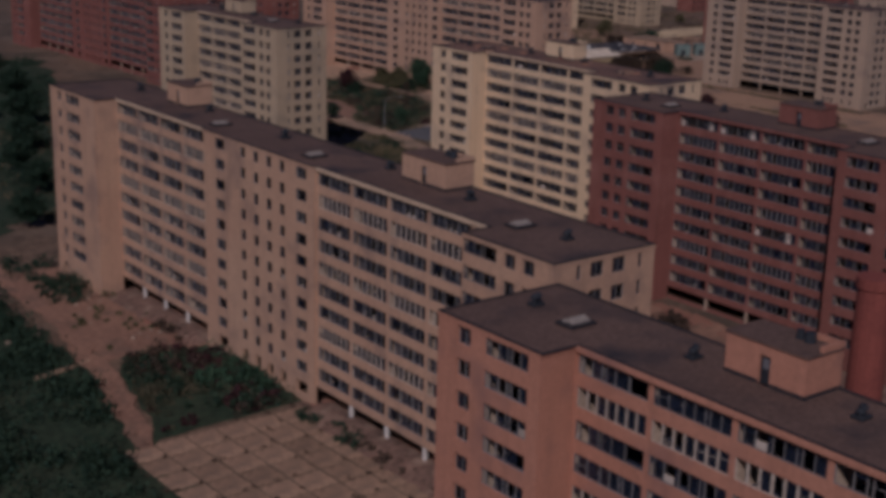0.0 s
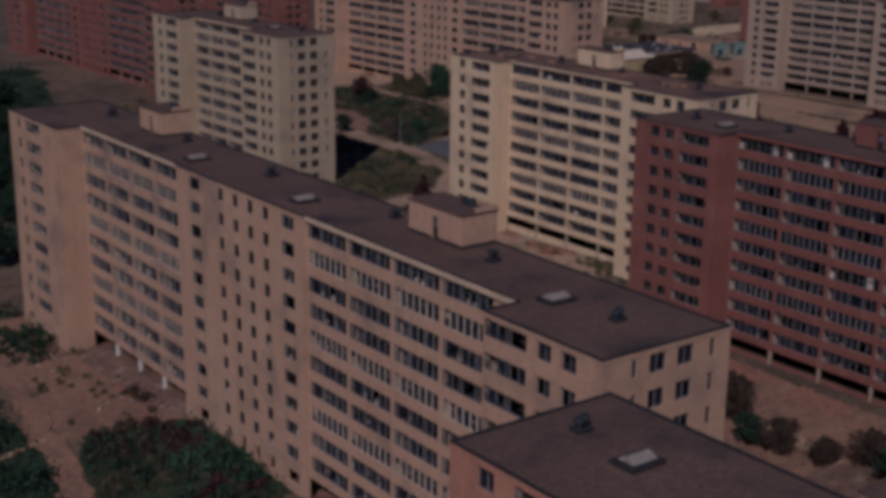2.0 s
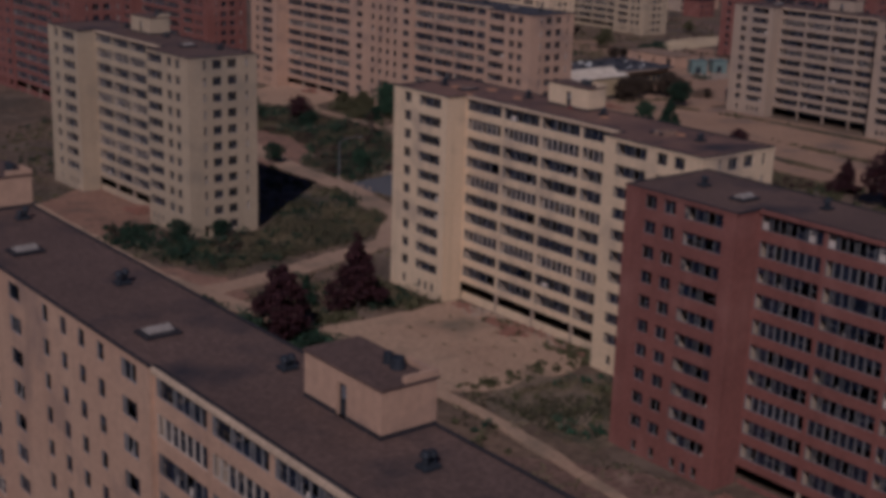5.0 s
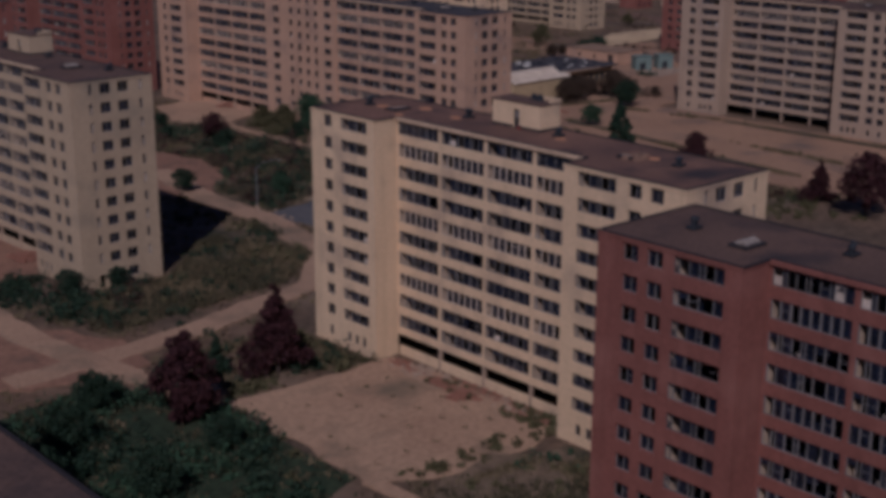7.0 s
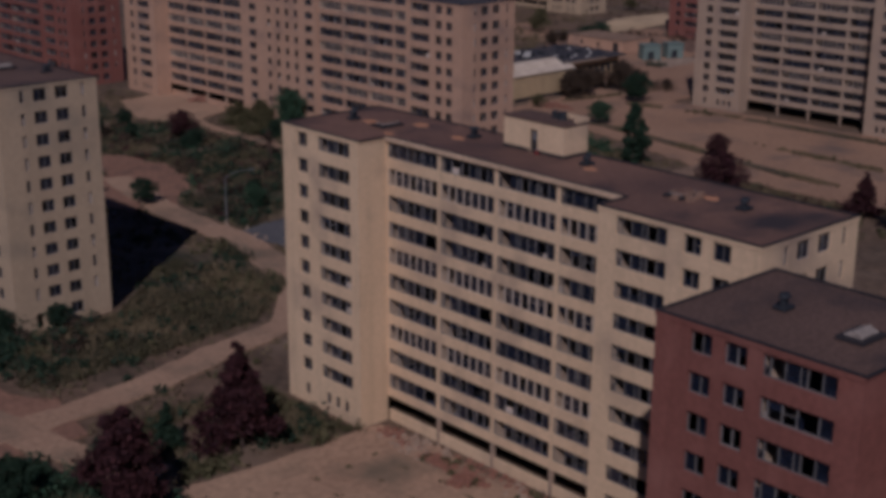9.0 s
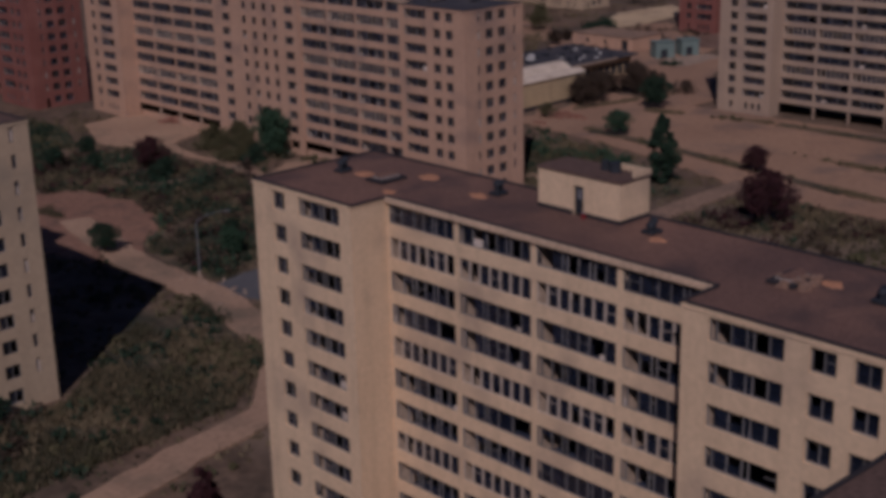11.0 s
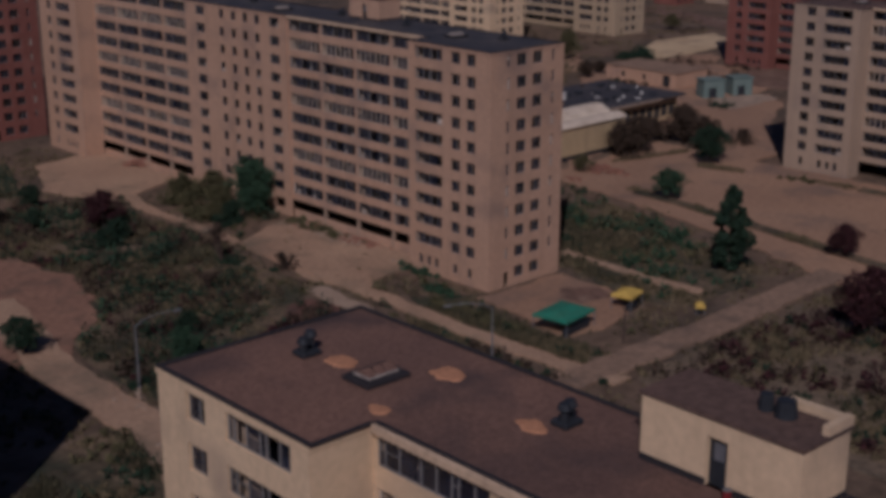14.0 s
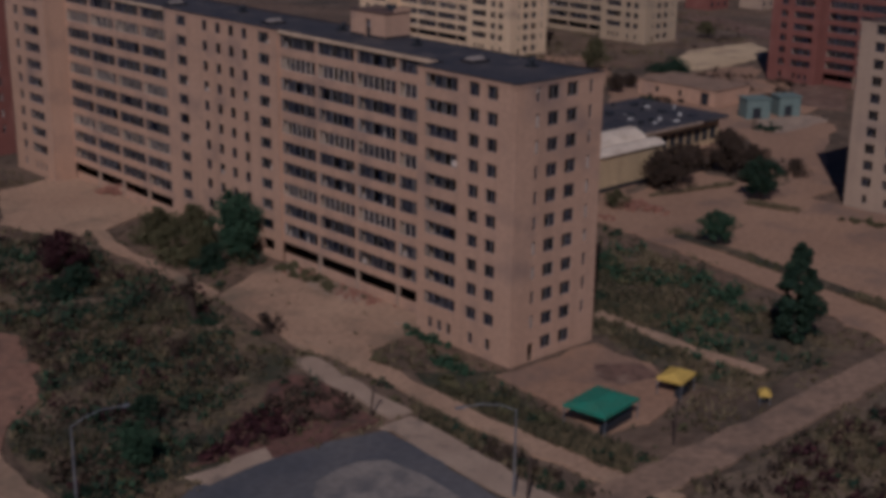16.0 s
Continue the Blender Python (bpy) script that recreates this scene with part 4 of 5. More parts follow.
plant(tree("bare-looking brown tree before a low building", "round", LEAF["umber"], 8.0, 9.0, 28), [(322, 302, 0.8), (327, 302.5, 0.8), (336, 306, 0.6), (339, 301.5, 0.75), (341, 298, 0.65), (347, 307, 0.7), (347.8, 294, 0.35), (379, 359, 0.5), (386, 361, 0.45), (137.5, 114.5, 0.72), (139.5, 97, 0.6), (134.5, 105.5, 0.55), (136, 100.5, 0.5)])
plant(tree("conical dark green tree on waste ground", "cone", LEAF["dark"], 8.0, 5.0, 27), [(152, 205, 0.6), (47, 182, 1.0), (56, 215, 1.1), (40, 230, 1.2), (25, 240, 1.2)])


def inside_poly(p, pts):
    c = False
    for k in range(len(pts)):
        (x0, y0), (x1, y1) = pts[k - 1], pts[k]
        if (y0 > p[1]) != (y1 > p[1]) and p[0] < (x1 - x0) * (p[1] - y0) / (y1 - y0) + x0:
            c = not c
    return c


def scatter(pts, n, seed, clear=False):
    rnd, got = random.Random(seed), []
    x0, x1 = min(p[0] for p in pts), max(p[0] for p in pts)
    y0, y1 = min(p[1] for p in pts), max(p[1] for p in pts)
    while len(got) < n:
        p = (rnd.uniform(x0, x1), rnd.uniform(y0, y1))
        if clear and any(inside_poly(p, q) for q in BARE):
            continue
        if inside_poly(p, pts) and noise.noise(Vector((p[0] * 0.11, p[1] * 0.11, seed * 1.7))) > rnd.uniform(-0.14, 0.3):
            got.append(p)
    return got


def shrubs(label, pts, n, mat, r0, r1, seed, per=26, clear=False):
    """Low bushes over an area, past counting."""
    rnd = random.Random(seed)
    blobs = []
    for x, y in scatter(pts, n, seed, clear or pts is MEADOW or pts is BEHIND_G):
        r = rnd.uniform(r0, r1) * rnd.uniform(0.6, 1.0)
        blobs.append(((x, y, r * 0.55), (r, r, r * 0.9)))
    ob = new("shrubs", leaf_mesh("shrubs", mat, blobs, per, 0.3, seed))
    return tagged(ob, label, "bushes", kind="stuff")


def tufts(label, pts, n, mat, seed, tall=0.7, clear=False):
    """Rough grass: bent blades in tufts."""
    rng = np.random.default_rng(seed)
    p = np.array(scatter(pts, n, seed, clear or pts is MEADOW or pts is BEHIND_G))
    k = 4
    base = np.repeat(p, k, 0) + rng.normal(scale=0.22, size=(n * k, 2))
    a = rng.uniform(0, math.tau, n * k)
    w = rng.uniform(0.1, 0.24, n * k)
    h = tall * rng.uniform(0.4, 1.2, n * k)
    lean = rng.normal(scale=0.28, size=(n * k, 2))
    d = np.stack([np.cos(a), np.sin(a)], 1) * w[:, None]
    z = np.zeros(n * k)
    v = np.stack([np.column_stack([base - d, z + 0.01]), np.column_stack([base + d, z + 0.01]), np.column_stack([base + lean, h])], 1).reshape(-1, 3)
    me = bpy.data.meshes.new("grass_tufts")
    me.from_pydata(v.tolist(), [], np.arange(len(v)).reshape(-1, 3).tolist())
    me.materials.append(mat)
    return tagged(new("grass_tufts", me), label, "grass", kind="stuff")


MEADOW = [(203, 262), (232, 283), (240, 307), (238, 338), (214, 350), (206, 300)]
BEHIND_G = [(265, 246), (284, 246), (292, 270), (296, 285), (278, 286), (267, 280)]
FRONT_G = [(241.6, 241.5), (246.4, 245), (245.2, 252.8), (248.4, 262), (246.4, 267.6), (243.6, 270.6), (242, 268), (241.4, 260), (241.6, 250)]
VERGE_G = [(238.2, 269), (238.2, 264.8), (236.9, 250.3), (237.5, 240.4), (234.8, 238.5), (234.9, 247), (236.4, 262.5)]
SLOPE = [(147, 226), (180, 229), (192, 238), (197, 262), (190, 261), (169, 243), (156, 243), (146, 245)]
WEEDS = [(118, 160), (144, 172), (147, 195), (140, 211), (112, 208), (102, 180)]
BACK = [(84, 222), (112, 252), (140, 300), (178, 425), (120, 430), (70, 330)]
BED = [(68.5, 130), (86.5, 130.5), (89.5, 136), (87.5, 152), (80, 157.5), (76, 156.5), (73, 150), (70.2, 139)]
BED_GREEN = [(79, 131), (89, 136), (88, 152), (80, 157), (79, 145)]
WASTE_NEAR = [(46, 112), (60, 116), (62, 127), (65.5, 140), (68.5, 150), (69.5, 172), (72, 190), (75, 212), (84, 228), (76, 262), (54, 255), (44, 180)]
NEAR_B = [(76, 182), (82, 180), (88, 199), (85, 212), (79, 208)]
END_C = [(144, 240), (151, 227), (162, 238), (166, 243), (155, 244.6), (155, 252), (147.5, 259)]
WASTE = [(20, 60), (57, 105), (67, 150), (70, 205), (84, 225), (110, 320), (60, 340), (-20, 260), (-20, 120)]
SOUTH = [(243, 205), (284, 205), (284, 236), (244, 236)]
GAP = [(150, 164), (149, 147), (166, 147.5), (167, 163)]
ROW_E = [(150, 199), (168, 197), (168, 214), (150, 212)]
FAR_LOTS = [(402, 376), (470, 386), (505, 430), (440, 480), (388, 424)]
FAR = [(262, 300), (300, 300), (310, 330), (395, 370), (400, 405), (300, 400), (266, 385)]
NEAR_C = [(140, 241), (155.5, 243), (155.5, 256), (143, 254)]
UPPER = [(204, 304), (214, 352), (232, 350), (238, 378), (222, 384), (200, 330)]
for k, (pts, n, mat) in enumerate(((MEADOW, 1700, "blade"), (MEADOW, 1200, "straw"), (BEHIND_G, 1200, "blade"), (BEHIND_G, 900, "straw"), (FRONT_G, 900, "blade"), (FRONT_G, 400, "straw"), (VERGE_G, 300, "straw"), (VERGE_G, 200, "blade"), (SLOPE, 2600, "blade"), (SLOPE, 1800, "straw"), (WEEDS, 900, "blade"), (BED, 500, "blade"), (SOUTH, 1800, "straw"), (SOUTH, 700, "blade"), (GAP, 700, "straw"), (GAP, 700, "blade"), (ROW_E, 900, "straw"), (ROW_E, 500, "blade"), (FAR, 3500, "straw"), (FAR_LOTS, 1500, "straw"), (UPPER, 1500, "blade"))):
    tufts("rough green grass in tufts" if mat == "blade" else "dry straw-coloured grass in tufts", pts, n, LEAF[mat], 40 + k)
for k, (label, pts, n, mat, r0, r1) in enumerate((
        ("low green bushes and weeds in a meadow", MEADOW, 50, "green", 0.6, 2.2), ("low brown bushes in a meadow", MEADOW, 150, "umber", 0.6, 2.0), ("reddish dry weeds in a meadow", MEADOW, 55, "red", 0.6, 1.8),
        ("green bushes behind a block of flats", BEHIND_G, 130, "green", 0.5, 1.4), ("brown bushes behind a block of flats", BEHIND_G, 40, "olive", 0.4, 1.2),
        ("dark green bushes and weeds in a meadow", MEADOW, 170, "dark", 0.8, 2.6), ("low weeds before a block of flats", FRONT_G, 46, "olive", 0.3, 0.8), ("brown weeds between a walkway and a track", VERGE_G, 34, "umber", 0.3, 0.8), ("dark weeds between a walkway and a track", VERGE_G, 16, "dark", 0.3, 0.7), ("low bushes on a grassy slope", SLOPE, 70, "olive", 0.4, 1.1), ("dark green bushes on a grassy slope", SLOPE, 60, "dark", 0.5, 1.3),
        ("dense dark green bushes and weeds", WEEDS, 420, "dark", 0.7, 2.2), ("green bushes and weeds", WEEDS, 330, "green", 0.7, 1.9),
        ("overgrown green bushes in a bed", BED_GREEN, 110, "green", 0.7, 1.7), ("dark bushes in a bed", BED, 90, "dark", 0.6, 1.6), ("reddish weeds in a bed", BED, 60, "red", 0.5, 1.2), ("dry brown weeds in a bed", BED, 90, "umber", 0.5, 1.2), ("dense dark thicket beside a dirt track", WASTE_NEAR, 1500, "dark", 0.9, 2.6), ("dark bushes at the foot of a block", NEAR_B, 60, "dark", 0.6, 1.8), ("dark bushes round a block end", END_C, 110, "dark", 0.6, 1.9), ("brown weeds round a block end", END_C, 60, "umber", 0.5, 1.3),
        ("dense dark thicket on waste ground", WASTE, 1700, "dark", 1.0, 3.0), ("dense dark thicket behind a block of flats", BACK, 900, "dark", 1.0, 3.0), ("brown weeds beside a road", SOUTH, 120, "umber", 0.5, 1.3), ("dark bushes beside a road", SOUTH, 24, "dark", 0.5, 1.2),
        ("low weeds between two blocks", GAP, 30, "olive", 0.4, 1.0), ("green bushes between two blocks", GAP, 16, "green", 0.6, 1.4),
        ("low weeds before a block end", ROW_E, 50, "olive", 0.4, 1.0), ("dark green bushes before a block end", ROW_E, 30, "dark", 0.6, 1.5),
        ("scattered bushes on far ground", FAR, 150, "olive", 0.6, 1.6), ("dark scattered bushes on far ground", FAR, 90, "dark", 0.7, 1.8), ("brown bushes on far lots", FAR_LOTS, 130, "umber", 0.6, 1.7), ("dark bushes before a low building", [(378, 338), (382, 338), (382, 356), (376, 356)], 16, "umber", 0.5, 1.1),
        ("dark green bushes before a block of flats", NEAR_C, 50, "dark", 0.6, 1.8), ("dark bushes and weeds", UPPER, 160, "dark", 0.7, 1.9), ("olive bushes and weeds", UPPER, 70, "olive", 0.6, 1.5))):
    shrubs(label, pts, n, LEAF[mat], r0, r1, 80 + k)
GROUNDS = [(96, 130), (150, 134), (172, 215), (250, 215), (300, 230), (300, 300), (262, 384), (190, 360), (96, 300)]
tufts("sparse dry grass over the grounds", GROUNDS, 9000, LEAF["straw"], 160, 0.5, True)
tufts("sparse green grass over the grounds", GROUNDS, 3000, LEAF["blade"], 161, 0.5, True)
shrubs("scattered low weeds over the grounds", GROUNDS, 420, LEAF["olive"], 0.3, 1.0, 162, 22, True)
shrubs("scattered dark bushes over the grounds", GROUNDS, 260, LEAF["dark"], 0.5, 1.6, 163, 30, True)
MOUND = [(243.6, 329), (252.5, 334), (255, 318), (252, 312), (244, 313), (244, 323)]
shrubs("mound of dark olive bushes beside a dirt court", MOUND, 34, LEAF["olive"], 1.2, 2.6, 130, per=90)
shrubs("mound of dark green bushes beside a dirt court", MOUND, 18, LEAF["dark"], 1.0, 2.2, 131, per=90)
rnd = random.Random(172)
joints = [(61.4 + 3.95 * a - 0.15, 92 + 4.12 * b + rnd.uniform(-1.0, 1.0)) for a in range(7) for b in range(10) if rnd.random() < 0.6] + [(61.4 + 3.95 * a + rnd.uniform(0, 3.9), 92 + 4.12 * b - 0.15) for a in range(6) for b in range(10) if rnd.random() < 0.35]
weeds = new("weeds", leaf_mesh("weeds", LEAF["umber"], [((x, y, 0.12), (rnd.uniform(0.15, 0.5), rnd.uniform(0.2, 0.9), 0.22)) for x, y in joints], 26, 0.17, 173))
tagged(weeds, "dry brown weeds in the joints of a slab court", "weeds", kind="stuff")
shrubs("long dark green hedge beside a sandy lot", [(410, 379), (405, 369), (411, 364), (420, 376)], 60, LEAF["dark"], 1.0, 2.2, 171, per=60)
EDGE_E = [(150, 197), (170, 194.6), (171, 196.5), (150, 199.5)]
shrubs("dry weeds along the edge of a court", EDGE_E, 40, LEAF["olive"], 0.3, 0.9, 132)
EDGE_S = [(147, 170), (152, 166), (163, 164.8), (172, 165.5), (171, 169), (152, 169)]
shrubs("dry weeds along the edge of a court", EDGE_S, 40, LEAF["olive"], 0.3, 0.9, 133)
shrubs("dark bushes at the foot of a block end", [(78, 186), (86, 186), (85, 204), (79, 204)], 34, LEAF["dark"], 0.6, 1.7, 135)
shrubs("dry weeds and debris before a block", [(74, 159), (90, 158), (90, 186), (76, 184)], 46, LEAF["olive"], 0.25, 0.8, 136)
for k, (x0, y0, x1, y1) in enumerate(((305, 286, 299, 250), (299, 250, 293, 215), (326, 288, 331, 262), (331, 262, 331, 214), (312, 246, 309, 205), (318, 300, 333, 296))):
    line = [(x0 - 1.1, y0), (x0 + 1.1, y0), (x1 + 1.1, y1), (x1 - 1.1, y1)]
    shrubs("line of dry weeds along a kerb", line, 26, LEAF["straw" if k % 2 else "olive"], 0.2, 0.7, 140 + k)
    tufts("dry grass along a kerb", line, 260, LEAF["straw"], 150 + k)
FOOT_G = [(247, 266), (251, 266), (251, 281), (246, 279)]
shrubs("green weeds along the foot of a block", FOOT_G, 36, LEAF["green"], 0.3, 0.9, 134)


def spot(x, y, a, b):
    return [(x - a, y - b), (x + a, y - b), (x + a, y + b), (x - a, y + b)]


def bare_tree(x, y, height, seed, label):
    """A dead-looking shrub tree: several leaning stems that fork into twigs, a few dark leaves left."""
    rnd = random.Random(seed)
    ob = thing("bare_tree", pose(x, y, 0), label, "tree")
    wood, tips = bmesh.new(), []
    for k in range(7):
        a, lean = rnd.uniform(0, math.tau), rnd.uniform(0.1, 0.5)
        foot = Vector((0.25 * math.cos(a), 0.25 * math.sin(a), -0.1))
        mid = Vector((math.cos(a) * lean * height * 0.5, math.sin(a) * lean * height * 0.5, height * rnd.uniform(0.4, 0.55)))
        tube(wood, foot, mid, 0.14, 0.09, 6)
        for j in range(4):
            b = a + rnd.uniform(-1.1, 1.1)
            tip = mid + Vector((math.cos(b) * rnd.uniform(0.2, 0.9), math.sin(b) * rnd.uniform(0.2, 0.9), height * rnd.uniform(0.2, 0.48)))
            tube(wood, mid, tip, 0.07, 0.025, 5)
            tips.append(tip)
    part("trunk", wood, BARK, ob)
    blobs = [(tuple(p), (0.5, 0.5, 0.4)) for p in tips[::2]] + [((rnd.uniform(-1.3, 1.3), rnd.uniform(-1.3, 1.3), 0.6), (0.9, 0.9, 0.6)) for k in range(6)]
    part("crown", leaf_mesh("crown", LEAF["umber"], blobs, 22, 0.2, seed), None, ob)
    return ob


bare_tree(234.6, 298.8, 5.4, 61, "nearly bare dead tree among weeds beside a court")
bare_tree(226.5, 290.5, 2.6, 62, "small bare shrub among weeds in a meadow")
shrubs("reddish dry weeds beside an asphalt lot", [(214, 268), (233, 267), (234.5, 278), (222, 272.5)], 70, LEAF["red"], 0.4, 1.1, 251)
shrubs("brown dry weeds beside an asphalt lot", [(214, 268), (233, 267), (234.5, 278), (222, 272.5)], 60, LEAF["umber"], 0.4, 1.1, 252)
shrubs("dark bushes beside a bare tree", spot(235.2, 297.6, 1.6, 1.6), 9, LEAF["dark"], 0.6, 1.1, 253, 60)
shrubs("brown weeds on bare ground between far buildings", [(392, 326), (418, 338), (420, 362), (400, 362), (398, 336)], 90, LEAF["umber"], 0.6, 1.6, 254)
shrubs("dark bushes before metal sheds", [(366, 322), (378, 320), (384, 317), (372, 314)], 18, LEAF["dark"], 0.6, 1.4, 255)
shrubs("brown scrub under trees before a low building", [(318, 297), (348, 290), (352, 308), (322, 306)], 60, LEAF["umber"], 0.8, 2.0, 256, 40)
bare_tree(239.0, 291.0, 2.2, 63, "small bare shrub beside a dirt court")


shrubs("brown weeds on an earth bank", [(83, 96), (86.4, 96), (87.2, 126), (83.8, 126)], 60, LEAF["umber"], 0.4, 1.0, 257)
shrubs("dark weeds at the foot of an earth bank", [(82.6, 96), (85, 96), (86, 127), (83.6, 127)], 34, LEAF["dark"], 0.4, 1.0, 258)
shrubs("brown weeds on an earth bank", [(84.6, 156), (88, 156), (88.8, 181), (85.4, 181)], 50, LEAF["umber"], 0.4, 1.0, 259)

can = thing("paint_can", pose(178.0, 180.5, 30.0), "small red metal can on a flat roof", "can")
bm = bmesh.new()
tube(bm, (0, 0, 0), (0, 0, 0.42), 0.17, 0.19, 14)
part("body", bm, material("red_enamel", (0.2, 0.025, 0.025), rough=0.4, fine=6, bump=0), can)
bm = bmesh.new()
tube(bm, (0, 0, 0.42), (0, 0, 0.45), 0.2, 0.2, 14)
part("rim", bm, STEEL, can)


# ---- rubble and litter ----
def rubble(label, pts, n, mat, lo, hi, seed, heap=0.0):
    """Broken chunks strewn over an area, or heaped towards its middle."""
    rng = np.random.default_rng(seed)
    p = np.array(scatter(pts, n, seed))
    mid = p.mean(0)
    far = np.linalg.norm(p - mid, axis=1)
    z = heap * np.clip(1 - far / (far.max() + 0.01), 0, 1) * rng.uniform(0.3, 1.0, n)
    corner = np.array([(x, y, k) for k in (0, 1) for y in (-1, 1) for x in (-1, 1)], float)
    size = rng.uniform(lo, hi, (n, 1, 1)) * rng.uniform(0.5, 1.0, (n, 1, 3)) * np.array([0.5, 0.5, 0.6])
    v = corner[None] * size * rng.uniform(0.7, 1.2, (n, 8, 3))
    a = rng.uniform(0, math.tau, n)
    c, d = np.cos(a)[:, None], np.sin(a)[:, None]
    w = np.stack([v[..., 0] * c - v[..., 1] * d + p[:, :1], v[..., 0] * d + v[..., 1] * c + p[:, 1:], v[..., 2] + z[:, None] + 0.05], -1).reshape(-1, 3)
    quads = np.array([(0, 2, 3, 1), (4, 5, 7, 6), (0, 1, 5, 4), (2, 6, 7, 3), (0, 4, 6, 2), (1, 3, 7, 5)])
    faces = (quads[None] + 8 * np.arange(n)[:, None, None]).reshape(-1, 4)
    me = bpy.data.meshes.new("rubble")
    me.from_pydata(w.tolist(), [], faces.tolist())
    me.materials.append(mat)
    return tagged(new("rubble", me), label, "rubble", kind="stuff")


BRICKS = material("broken_brick", (0.3, 0.14, 0.085), second=(0.22, 0.11, 0.07), scale=2, fine=6)
rubble("broken brick and plaster along the foot of a block", [(168.5, 168), (172, 167), (172, 194), (169.5, 194)], 260, BRICKS, 0.2, 0.7, 201)
rubble("pale broken concrete along the foot of a block", [(167.5, 168), (172, 167), (172, 194), (168.5, 194)], 160, CONCRETE, 0.2, 0.7, 202)
rubble("heap of broken brick before a block", spot(168.2, 177.5, 1.3, 3.0), 240, BRICKS, 0.25, 0.7, 203, 0.8)
rubble("heap of broken brick before a block", spot(169.4, 184.5, 0.8, 2.2), 140, BRICKS, 0.25, 0.6, 204, 0.5)
shrubs("dry weeds along the foot of a block", [(168, 167), (171.5, 167), (171.5, 194), (169, 194)], 60, LEAF["olive"], 0.25, 0.75, 205)
rubble("broken brick along the foot of a block", [(252, 283), (255, 283), (255.5, 309), (252.5, 309)], 240, BRICKS, 0.2, 0.6, 206)
rubble("pale broken concrete along the foot of a block", [(251, 283), (255, 283), (255.5, 309), (252, 309)], 160, CONCRETE, 0.2, 0.6, 207)
shrubs("green weeds along the foot of a block", [(251.5, 284), (255, 284), (255.5, 309), (252.5, 309)], 50, LEAF["olive"], 0.25, 0.8, 208)
rubble("broken brick along the foot of a block", [(86, 96), (90.5, 96), (91, 128), (86.5, 128)], 420, BRICKS, 0.2, 0.7, 209)
rubble("broken brick and plaster before a block", [(84, 158), (91, 158), (92, 184), (86, 184)], 300, BRICKS, 0.2, 0.7, 210)
rubble("pale litter on trodden dirt before a block", [(78, 160), (88, 160), (88, 192), (78, 192)], 26, CONCRETE, 0.2, 0.7, 211)
rubble("broken brick along the foot of a block", [(148, 99), (152.5, 99), (153, 131), (149, 131)], 420, BRICKS, 0.2, 0.8, 212)
rubble("heap of reddish rubble beside a court", spot(256, 352, 2.2, 5.0), 300, BRICKS, 0.3, 0.9, 213, 0.9)
rubble("heap of reddish rubble before a block", spot(158, 266, 2.0, 4.5), 280, BRICKS, 0.3, 0.9, 214, 0.9)
rubble("pale litter along a concrete walkway", [(196, 252), (204, 258), (203, 274), (197, 270)], 26, CONCRETE, 0.2, 0.8, 215)
rubble("reddish rubble on a dusty lot", [(300, 292), (312, 292), (314, 300), (303, 299)], 90, BRICKS, 0.3, 0.9, 216, 0.4)
rubble("pale litter beside a dirt road", [(63, 168), (72, 168), (72, 192), (66, 192)], 10, CONCRETE, 0.3, 0.9, 217)
for k, (x0, x1, y0, y1) in enumerate(((150, 168, 169, 192), (242, 253, 284, 306), (126, 148, 102, 129))):
    rnd = random.Random(220 + k)
    nodes = [(x + rnd.uniform(-0.5, 0.5), y + rnd.uniform(-0.5, 0.5)) for x in np.arange(x0, x1, 4.1) for y in np.arange(y0, y1, 4.1) if rnd.random() < 0.6]
    ob = new("weeds", leaf_mesh("weeds", LEAF["olive"], [((x, y, 0.1), (rnd.uniform(0.2, 0.5), rnd.uniform(0.2, 0.7), 0.2)) for x, y in nodes], 22, 0.16, 230 + k))
    tagged(ob, "small weeds growing in the joints of a court", "weeds", kind="stuff")
shrubs("reddish dry weeds over waste ground", [(243, 208), (283, 208), (283, 235), (245, 235)], 110, LEAF["red"], 0.5, 1.6, 240)
shrubs("dry weeds on bare ground", [(262, 190), (286, 190), (286, 208), (262, 208)], 80, LEAF["olive"], 0.4, 1.2, 241)

